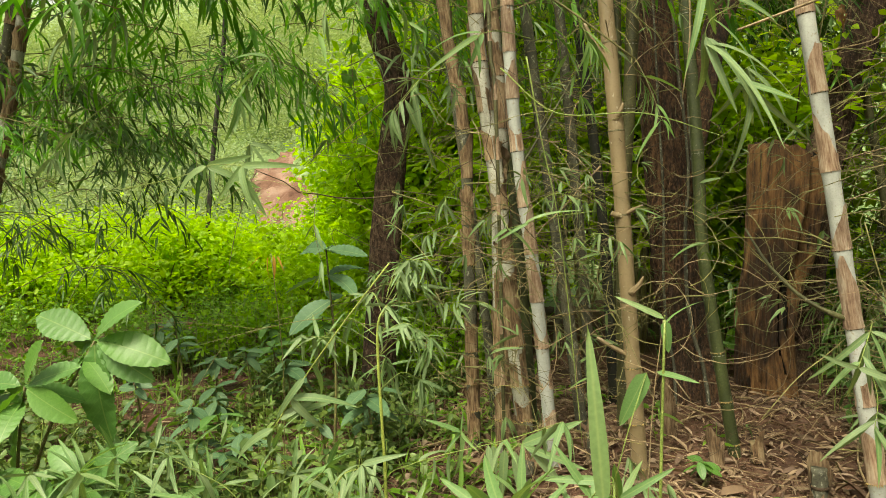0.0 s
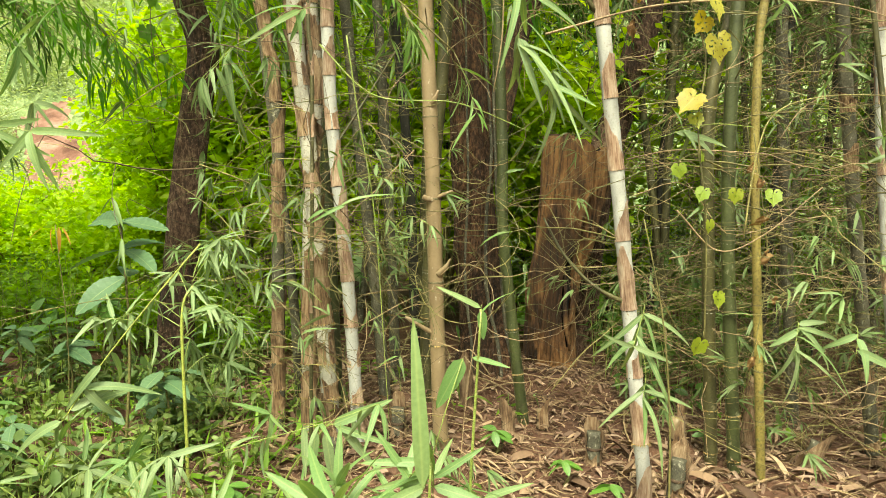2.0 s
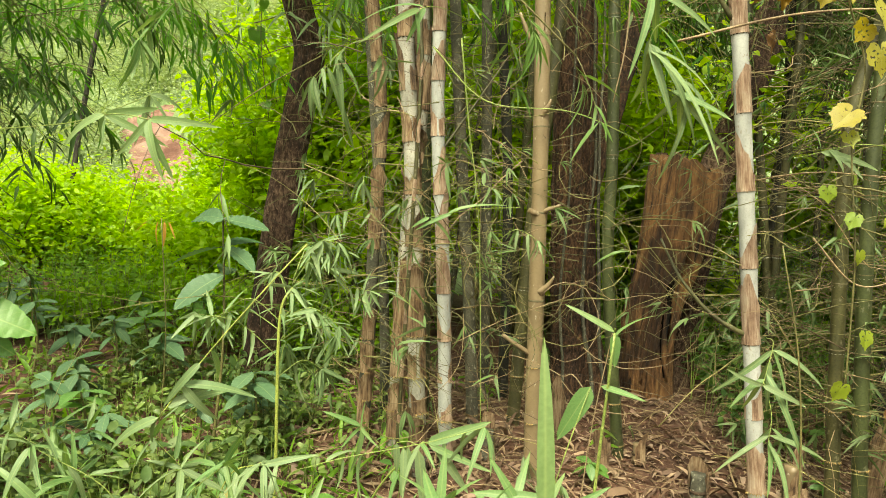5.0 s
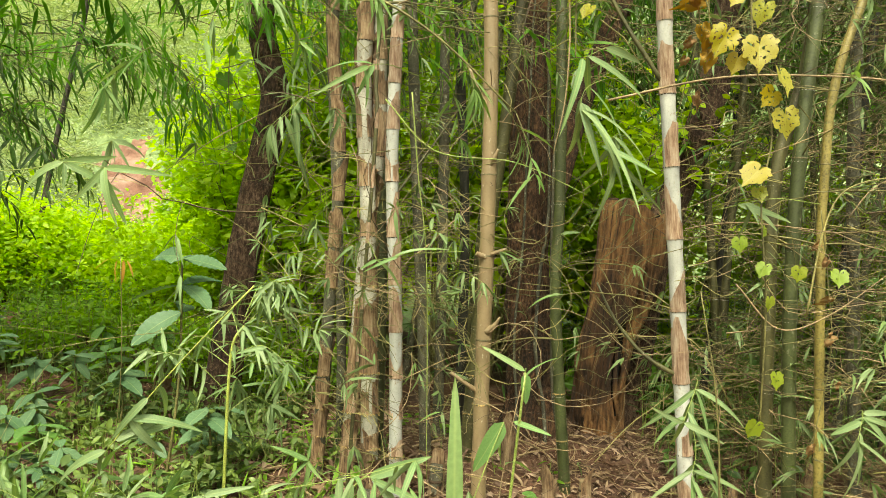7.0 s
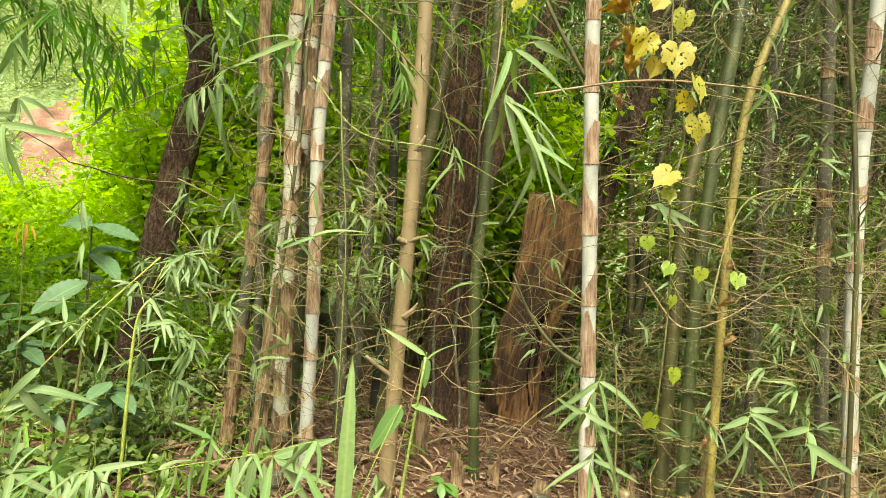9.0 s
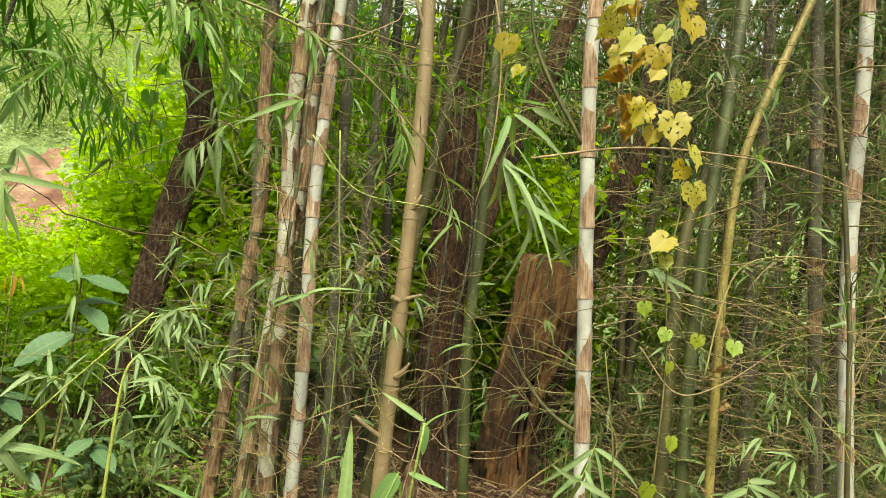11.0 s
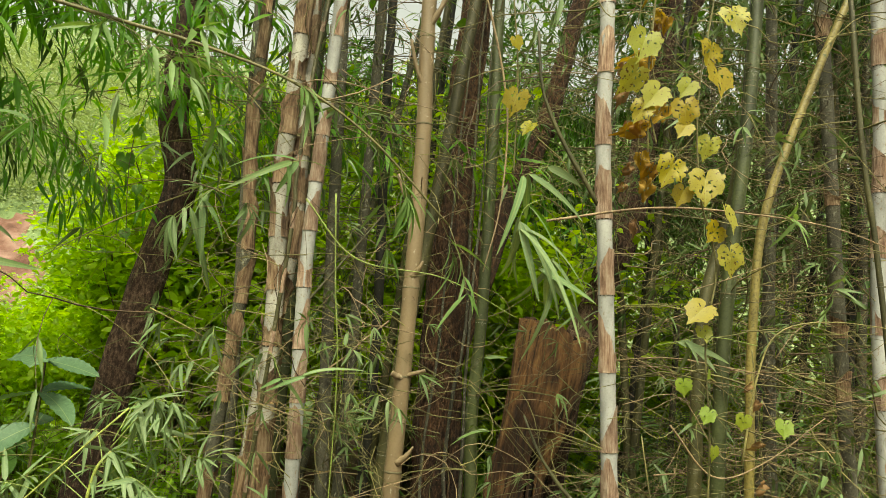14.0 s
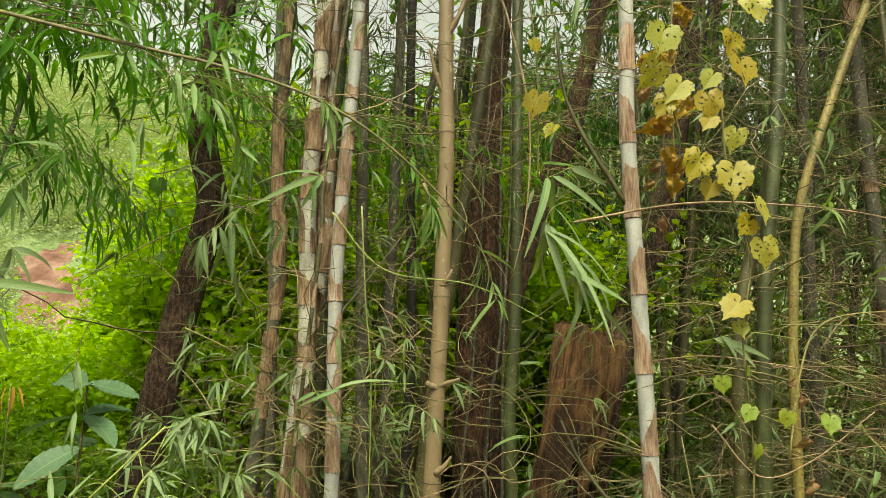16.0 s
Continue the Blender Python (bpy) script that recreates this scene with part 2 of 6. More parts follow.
YELLOW = leaf_mat("yellow_leaf", [(0.33, 0.28, 0.012), (0.28, 0.21, 0.008), (0.36, 0.34, 0.06), (0.24, 0.27, 0.02), (0.33, 0.27, 0.012)], 0.45, 0.5, ((0.13, 0.07, 0.01), 11, 0.62), True, "long")
YELLOW_GREEN = leaf_mat("yellow_green_leaf", [(0.16, 0.27, 0.03), (0.25, 0.30, 0.03), (0.20, 0.31, 0.06)], 0.45, 0.5, ((0.13, 0.08, 0.02), 11, 0.64), True, "long")
ORANGE = leaf_mat("orange_leaf", [(0.42, 0.20, 0.03), (0.46, 0.26, 0.07)], 0.4, 0.5, None, True)
WITHERED = leaf_mat("withered_leaf", [(0.15, 0.075, 0.03), (0.24, 0.14, 0.06)], 0.2, 0.8, None, True)
TWIG_OLIVE = stem_mat("olive_twig", (0.135, 0.122, 0.042), (0.22, 0.19, 0.08), 0.5, 0.6, 20)
TWIG_DRY = stem_mat("dry_twig", (0.27, 0.19, 0.11), (0.42, 0.34, 0.23), 0.5, 0.7, 20)
TWIG_BROWN = stem_mat("brown_twig", (0.085, 0.055, 0.032), (0.17, 0.12, 0.07), 0.5, 0.75, 20)
TWIG_GOLD = stem_mat("golden_twig", (0.23, 0.205, 0.075), (0.42, 0.36, 0.16), 0.4, 0.6, 20)
TWIG_LIME = stem_mat("yellow_green_stem", (0.27, 0.31, 0.07), (0.38, 0.38, 0.13), 0.4, 0.5, 20)
TWIG_GREEN = stem_mat("green_stem", (0.20, 0.26, 0.06), (0.30, 0.33, 0.12), 0.3, 0.5, 20)
CULM_WHITE = stem_mat("culm_white_bloom", (0.345, 0.347, 0.337), (0.255, 0.205, 0.16), 0.26, 0.75, 14, 0.6, 0.25)
CULM_TAN = stem_mat("culm_tan", (0.21, 0.152, 0.09), (0.42, 0.37, 0.29), 0.16, 0.45, 9, 0.655, 0.2)
CULM_GREEN = stem_mat("culm_green", (0.047, 0.058, 0.02), (0.15, 0.15, 0.10), 0.5, 0.5, 9, 0.62, 0.7)
CULM_OLIVE = stem_mat("culm_olive", (0.064, 0.06, 0.022), (0.15, 0.135, 0.085), 0.5, 0.55, 9, 0.62, 0.7)
CULM_YELLOW = stem_mat("culm_yellow", (0.205, 0.165, 0.05), (0.10, 0.115, 0.045), 0.45, 0.5, 8, 0.6)
CULM_GREY = stem_mat("culm_grey", (0.085, 0.08, 0.057), (0.25, 0.245, 0.195), 0.55, 0.8, 12, 0.58)
# Skin taken down nearly to black: the thicket's depth shade is in the colour.
CULM_SHADED = stem_mat("culm_shaded", (0.018, 0.017, 0.012), (0.06, 0.058, 0.045), 0.5, 0.7, 12, 0.62)
CULM_PALE = stem_mat("culm_pale", (0.34, 0.325, 0.285), (0.16, 0.115, 0.075), 0.4, 0.8, 18, 0.58, 0.5)
SHEATH = wrap_mat("papery_sheath", (0.15, 0.083, 0.056), (0.30, 0.20, 0.145), (0.43, 0.345, 0.275))
SHEATH_OLD = wrap_mat("old_sheath", (0.06, 0.031, 0.018), (0.205, 0.128, 0.075), (0.36, 0.27, 0.18))
FRINGE = stem_mat("root_hair", (0.36, 0.24, 0.09), (0.45, 0.34, 0.16), 0.4, 0.8, 1.0)
NODE = stem_mat("culm_node", (0.055, 0.032, 0.019), (0.26, 0.18, 0.10), 0.5, 0.8, 1.2)
NODE_PALE = stem_mat("culm_node_pale", (0.125, 0.108, 0.06), (0.24, 0.20, 0.12), 0.5, 0.8, 1.2)
BARK_RED = bark_mat("bark_reddish", (0.008, 0.004, 0.0025), (0.065, 0.03, 0.019), (0.24, 0.15, 0.105), 52, 0.04)
BARK_BLACK = bark_mat("bark_black", (0.006, 0.005, 0.004), (0.02, 0.016, 0.012), (0.06, 0.05, 0.04), 30, 0.02)
BARK_DARK = bark_mat("bark_dark", (0.006, 0.003, 0.002), (0.068, 0.031, 0.016), (0.22, 0.11, 0.055), 55, 0.05)


# ---- mesh tools ----
def flat_mesh(name, verts, faces, mat, smooth=True):
    """One mesh from arrays; all faces have the same count of corners."""
    verts, faces = np.asarray(verts, np.float32), np.asarray(faces, np.int32)
    me = bpy.data.meshes.new(name)
    k = faces.shape[1]
    me.vertices.add(len(verts))
    me.vertices.foreach_set("co", verts.ravel())
    me.loops.add(faces.size)
    me.loops.foreach_set("vertex_index", faces.ravel())
    me.polygons.add(len(faces))
    me.polygons.foreach_set("loop_start", np.arange(0, faces.size, k, dtype=np.int32))
    me.update(calc_edges=True)
    me.validate()
    if smooth:
        me.polygons.foreach_set("use_smooth", np.ones(len(me.polygons), bool))
    me.materials.append(mat)
    return me


def part(name, mesh, parent=None, label=""):
    ob = new(name, mesh)
    if parent is not None:
        ob.parent = parent
    return tagged(ob, label) if label else ob


def thing(name, at, label, category, group="", kind=""):
    ob = new(name)
    ob.location = at
    ob.empty_display_size = 0.1
    return tagged(ob, label, category, group, kind)


def spline(pts, n):
    """A smooth line through the points, n places on it."""
    p = np.asarray(pts, float)
    if len(p) == 2:
        return p[0] + (p[1] - p[0]) * np.linspace(0, 1, n)[:, None]
    e = np.vstack([2 * p[0] - p[1], p, 2 * p[-1] - p[-2]])
    u = np.linspace(0, len(p) - 1 - 1e-6, n)
    i = u.astype(int)
    t = (u - i)[:, None]
    a, b, c, d = e[i], e[i + 1], e[i + 2], e[i + 3]
    return 0.5 * (2 * b + (c - a) * t + (2 * a - 5 * b + 4 * c - d) * t**2 + (3 * b - a - 3 * c + d) * t**3)


def tube(path, radii, sides=6, wob=None, cap=True):
    path = np.asarray(path, float)
    radii = np.broadcast_to(np.asarray(radii, float), (len(path),))
    tang = np.gradient(path, axis=0)
    tang /= np.linalg.norm(tang, axis=1)[:, None] + 1e-9
    ref = np.where(np.abs(tang[:, 2:3]) > 0.9, [[1.0, 0, 0]], [[0, 0, 1.0]])
    ref = np.broadcast_to(np.median(ref, axis=0), tang.shape)
    u = np.cross(tang, ref)
    u /= np.linalg.norm(u, axis=1)[:, None] + 1e-9
    v = np.cross(tang, u)
    a = np.linspace(0, 2 * np.pi, sides, endpoint=False)
    rr = radii[:, None] * (np.ones((len(path), sides)) if wob is None else wob)
    verts = path[:, None] + rr[..., None] * (np.cos(a)[None, :, None] * u[:, None] + np.sin(a)[None, :, None] * v[:, None])
    n = len(path)
    i, j = np.meshgrid(np.arange(n - 1), np.arange(sides), indexing="ij")
    k = (j + 1) % sides
    faces = np.stack([i * sides + j, i * sides + k, (i + 1) * sides + k, (i + 1) * sides + j], -1).reshape(-1, 4)
    verts = verts.reshape(-1, 3)
    if cap:
        verts = np.vstack([verts, path[:1], path[-1:]])
        j = np.arange(sides)
        top = len(verts) - 1
        lo = np.stack([(j + 1) % sides, j, np.full(sides, top - 1), np.full(sides, top - 1)], -1)
        hi = np.stack([(n - 1) * sides + j, (n - 1) * sides + (j + 1) % sides, np.full(sides, top), np.full(sides, top)], -1)
        faces = np.vstack([faces, lo, hi])
    return verts, faces


def joined(pieces):
    vs, fs, n = [], [], 0
    for v, f in pieces:
        vs.append(v)
        fs.append(np.asarray(f) + n)
        n += len(v)
    return np.vstack(vs), np.vstack(fs)


def tri(faces):
    """Quads to triangles, dropping the empty ones."""
    f = np.asarray(faces)
    t = np.vstack([f[:, [0, 1, 2]], f[:, [0, 2, 3]]])
    return t[(t[:, 0] != t[:, 1]) & (t[:, 1] != t[:, 2]) & (t[:, 2] != t[:, 0])]


def tubes_mesh(name, pieces, mat):
    v, f = joined(pieces)
    return flat_mesh(name, v, tri(f), mat)


def blade(cuts, width, bend=0.25, fold=0.25, power=0.75, wave=0.0, teeth=0.0, skew=0.35):
    """A leaf of length 1 along +y, up +z: cross cuts of three corners, widest at skew."""
    t = np.linspace(0, 1, cuts + 1)
    w = np.sin(np.pi * np.clip(t, 0, 1) ** (np.log(0.5) / np.log(skew))) ** power * width / 2
    w[0] = w[-1] = 0.0
    if teeth:
        w = w * (1 + teeth * (np.arange(cuts + 1) % 2))
    z = -bend * t**2
    vs = []
    for i in range(cuts + 1):
        up = fold * w[i] + wave * width * math.sin(i * 2.1)
        vs += [(-w[i], t[i], z[i] + up), (0, t[i], z[i]), (w[i], t[i], z[i] + up)]
    fs = []
    for i in range(cuts):
        a = 3 * i
        fs += [(a, a + 1, a + 4, a + 3), (a + 1, a + 2, a + 5, a + 4)]
    v, f = np.array(vs), tri(fs)
    area = np.linalg.norm(np.cross(v[f[:, 1]] - v[f[:, 0]], v[f[:, 2]] - v[f[:, 0]]), axis=1)
    return v, f[area > 1e-7]


def lean_leaf(width, bend, skew=0.38):
    """A small far leaf: six corners, slightly cupped."""
    w, m = width / 2, skew + 0.32
    v = np.array([(0, 0, 0), (-w, skew, 0.1 * w - bend * skew**2), (w, skew, -0.1 * w - bend * skew**2), (-w * 0.78, m, 0.2 * w - bend * m**2), (w * 0.78, m, 0.05 * w - bend * m**2), (0, 1, -bend)])
    return v, np.array([(0, 2, 1), (1, 2, 4), (1, 4, 3), (3, 4, 5)])


LANCE = [blade(4, 0.13, b, 0.35, 0.7, 0.0, 0.0, 0.3) for b in (0.1, 0.35, 0.7)]
LANCE_FAR = [blade(3, 0.13, b, 0.35, 0.7, 0.0, 0.0, 0.35) for b in (0.15, 0.6)]
OVAL = [blade(4, w, b, 0.25, 0.62, 0.02, 0.0, 0.42) for w, b in ((0.5, 0.15), (0.42, 0.4))]
OVAL_FAR = [lean_leaf(0.52, b) for b in (0.08, 0.2, 0.4)]
TUFT = [(np.array([(0, 0, 0), (-0.28, 0.45, 0.06), (0.28, 0.42, -0.04), (0, 1, -0.15)]), np.array([(0, 2, 1), (1, 2, 3)]))]


def frames_of(direction, up, roll):
    """Turns that send +y along direction, +z near up."""
    y = direction / (np.linalg.norm(direction, axis=1)[:, None] + 1e-9)
    x = np.cross(y, up)
    x /= np.linalg.norm(x, axis=1)[:, None] + 1e-9
    z = np.cross(x, y)
    c, s = np.cos(roll)[:, None], np.sin(roll)[:, None]
    return np.stack([c * x + s * z, y, c * z - s * x], -1)


def scatter(templates, at, direction, size, roll=None, up=None):
    """Copies of leaf shapes at places, as one array of corners and faces."""
    n = len(at)
    roll = rng.normal(0, 0.5, n) if roll is None else roll
    up = np.broadcast_to([0, 0, 1.0], (n, 3)) + rng.normal(0, 0.05, (n, 3)) if up is None else up
    m = frames_of(direction, up, roll) * np.asarray(size)[:, None, None]
    pick = rng.integers(0, len(templates), n)
    out = []
    for k, (v, f) in enumerate(templates):
        idx = np.nonzero(pick == k)[0]
        if len(idx):
            vv = np.einsum("nij,kj->nki", m[idx], v) + at[idx][:, None]
            ff = f[None] + (np.arange(len(idx)) * len(v))[:, None, None]
            out.append((vv.reshape(-1, 3), ff.reshape(-1, 3)))
    return joined(out)


def leaves_mesh(name, templates, at, direction, size, mat, roll=None, up=None):
    v, f = scatter(templates, np.asarray(at, float), np.asarray(direction, float), np.asarray(size, float), roll, up)
    return flat_mesh(name, v, f, mat, False)


def rand_dirs(n, lift=0.0, spread=1.0):
    d = rng.normal(0, 1, (n, 3)) * [spread, spread, 0.5]
    d[:, 2] += lift
    return d / np.linalg.norm(d, axis=1)[:, None]


# ---- ground ----
def height(x, y):
    """Lie of the land: level under the bamboo, a slow rise behind, then a steep hillside."""
    x, y = np.asarray(x, float), np.asarray(y, float)
    rise = 0.05 * np.clip(y - 3.6, 0, 8)
    hill = 0.455 * np.clip(y - 12.5, 0, 40) + 0.03 * np.clip(y - 12.5, 0, 10) ** 1.5
    bump = 0.035 * np.sin(1.7 * x + 0.4) * np.cos(1.3 * y) + 0.02 * np.sin(4.1 * x + 2.2 * y)
    clump = 0.06 * np.exp(-((x - 0.3) ** 2 + (y - 3.7) ** 2) / 0.8)
    return rise + hill + bump + clump + 0.25 * np.clip(y - 12.5, 0, 3) * np.sin(0.7 * x) * 0.4


def in_scar(x, y):
    """The bare earth slip on the hillside."""
    mid = -6.75 - 0.53 * (y - 14) + 0.15 * np.sin(y * 3.1)
    return (np.abs(x - mid) < 0.55 + 0.17 * np.sin(y * 2.3 + x)) & (y > 12.7) & (y < 17.0 + 0.4 * np.sin(x * 4))


def build_ground():
    xs = np.concatenate([[-400, -150, -60], np.linspace(-30, -10.5, 30), np.linspace(-10.3, 6, 170), np.linspace(6.3, 30, 30), [60, 150, 400]])
    ys = np.concatenate([[-300, -90, -25, -8], np.linspace(-4, 1, 16), np.linspace(1.06, 8, 120), np.linspace(8.3, 12.2, 14), np.linspace(12.3, 18, 84), np.linspace(18.3, 30, 36), np.linspace(31, 54, 14), [90, 200, 500]])
    gx, gy = np.meshgrid(xs, ys)
    gz = height(gx, gy)
    fine = (np.abs(gx) < 9) & (gy > 0) & (gy < 9)
    rough = np.array([noise.fractal(Vector((a * 3, b * 3, 0)), 0.8, 2.0, 5) for a, b in zip(gx.ravel(), gy.ravel())]).reshape(gx.shape)
    gz = gz + rough * np.where(fine, 0.022, np.where(in_scar(gx, gy), 0.12, np.where(gy > 10, 0.25, 0.08)))
    w, h = len(xs), len(ys)
    i, j = np.meshgrid(np.arange(h - 1), np.arange(w - 1), indexing="ij")
    f = np.stack([i * w + j, i * w + j + 1, (i + 1) * w + j + 1, (i + 1) * w + j], -1).reshape(-1, 4)
    v = np.stack([gx, gy, gz], -1).reshape(-1, 3)
    me = flat_mesh("ground", v, f, SOIL)
    me.materials.append(CLAY)
    me.materials.append(SLOPE)
    mid = v[f].mean(1)
    edge = 8.5 + np.sin(mid[:, 0] * 1.9)
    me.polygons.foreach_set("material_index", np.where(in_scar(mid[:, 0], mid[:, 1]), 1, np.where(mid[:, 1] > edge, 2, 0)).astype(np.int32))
    tagged(part("ground", me), "red-brown forest soil rising into a steep hillside", "ground", "", "structure")


build_ground()


# ---- bamboo ----
def ring_mesh():
    z = np.array([-0.22, -0.08, 0.06, 0.2]) * 1.0
    r = np.array([0.99, 1.07, 1.055, 0.99])
    a = np.linspace(0, 2 * np.pi, 12, endpoint=False)
    v = np.stack([r[:, None] * np.cos(a), r[:, None] * np.sin(a), np.repeat(z[:, None], 12, 1)], -1).reshape(-1, 3)
    f = [(i * 12 + j, i * 12 + (j + 1) % 12, (i + 1) * 12 + (j + 1) % 12, (i + 1) * 12 + j) for i in range(3) for j in range(12)]
    return v, np.array(f)


RINGS = {}


def ring_for(mat, thick=1.0):
    if mat.name not in RINGS:
        v, f = ring_mesh()
        RINGS[mat.name] = flat_mesh("node_ring", v * [1, 1, thick], f, mat)
    return RINGS[mat.name]


RING = ring_for(NODE)


def fringe_mesh():
    """Short golden root hairs round a node."""
    g = np.random.default_rng(5)
    v, f = [], []
    for i in range(70):
        a, w = g.uniform(0, 6.283), 0.05
        r, dz = g.uniform(1.12, 1.36), g.uniform(-0.26, 0.12)
        k = len(v)
        v += [(1.0 * math.cos(a - w), 1.0 * math.sin(a - w), 0.05), (1.0 * math.cos(a + w), 1.0 * math.sin(a + w), 0.05), (r * math.cos(a + g.normal(0, 0.1)), r * math.sin(a), dz)]
        f.append((k, k + 1, k + 2))
    return flat_mesh("root_fringe", np.array(v), np.array(f), FRINGE)


def axis_pose(at, axis, r, turn=0.0):
    q = Vector(axis).to_track_quat("Z", "Y")
    return Matrix.Translation(at) @ q.to_matrix().to_4x4() @ Matrix.Rotation(turn, 4, "Z") @ Matrix.Diagonal((r, r, r, 1))


FRINGE_RING = fringe_mesh()


def sheath_mesh(length, tear, seed, mat):
    """A papery wrap round a culm of radius 1: open along one side, its upper edge slanting and torn."""
    g = np.random.default_rng(seed)
    sides, rows = 20, 6
    span = g.uniform(5.3, 6.2)
    a = np.linspace(0, span, sides)
    curl = 0.5 if mat is SHEATH_OLD else 0.18
    slant = np.cos(a - g.uniform(1.5, 4.5)) + 0.18 * np.cos(2 * a + g.uniform(0, 6)) + 0.07 * np.sin(5 * a + g.uniform(0, 6))
    top = length * (0.6 + 0.38 * slant * tear) + length * g.normal(0, 0.025, sides)
    top = np.clip(top, 0.05 * length, 1.08 * length)
    v = []
    for i in range(rows):
        u = i / (rows - 1)
        r = 1.04 + (0.07 + 0.08 * tear) * (1 - u) ** 4 + curl * u**3 * g.uniform(0, 1, sides) + 0.06 * np.sin(a * 3 + seed) * u
        v.append(np.stack([r * np.cos(a), r * np.sin(a), top * u], -1))
    v = np.array(v).reshape(-1, 3)
    f = [(i * sides + j, i * sides + j + 1, (i + 1) * sides + j + 1, (i + 1) * sides + j) for i in range(rows - 1) for j in range(sides - 1)]
    return flat_mesh("sheath", v, np.array(f), mat)


def branch_pieces(start, way, length, r, fans, leaf, bow=0.25, twigs=3):
    """A thin side branch with zigzag twigs; gives tubes and leaf places."""
    start, way = np.asarray(start, float), np.asarray(way, float)
    way = way / np.linalg.norm(way)
    n = max(4, int(length / 0.09))
    t = np.linspace(0, 1, n)
    side = np.cross(way, [0, 0, 1.0])
    side /= np.linalg.norm(side) + 1e-9
    path = start + way * (t * length)[:, None] + side * (np.sin(t * rng.uniform(2, 7)) * length * rng.uniform(0.05, 0.15))[:, None]
    path[:, 2] -= bow * length * t**2.2
    path += rng.normal(0, 0.008, path.shape) * t[:, None]
    path += side * (0.007 * (np.arange(n) % 2 * 2 - 1))[:, None]
    tubes = [tube(path, np.linspace(r, r * 0.35, n), 4, None, False)]
    at, to, size = [], [], []

    def fan(p, d):
        for _ in range(rng.integers(3, 7)):
            e = d + rng.normal(0, 0.55, 3)
            e[2] -= 0.45
            at.append(p)
            to.append(e)
            size.append(leaf * rng.uniform(0.6, 1.15))

    for _ in range(twigs):
        k = rng.integers(1, n)
        d = way + rng.normal(0, 0.7, 3)
        d /= np.linalg.norm(d)
        m = 5
        ln = length * rng.uniform(0.2, 0.5)
        s = np.linspace(0, 1, m)
        q = path[k] + d * (s * ln)[:, None] + np.cross(d, rng.normal(0, 1, 3)) * (s**2 * ln * rng.uniform(0.0, 0.5))[:, None]
        q[:, 2] -= 0.2 * ln * s**2
        tubes.append(tube(q, np.linspace(r * 0.5, r * 0.25, m), 3, None, False))
        if rng.random() < fans:
            fan(q[-1], d)
            if rng.random() < 0.5:
                fan(q[2], d)
    if rng.random() < fans:
        fan(path[-1], way)
    return tubes, at, to, size


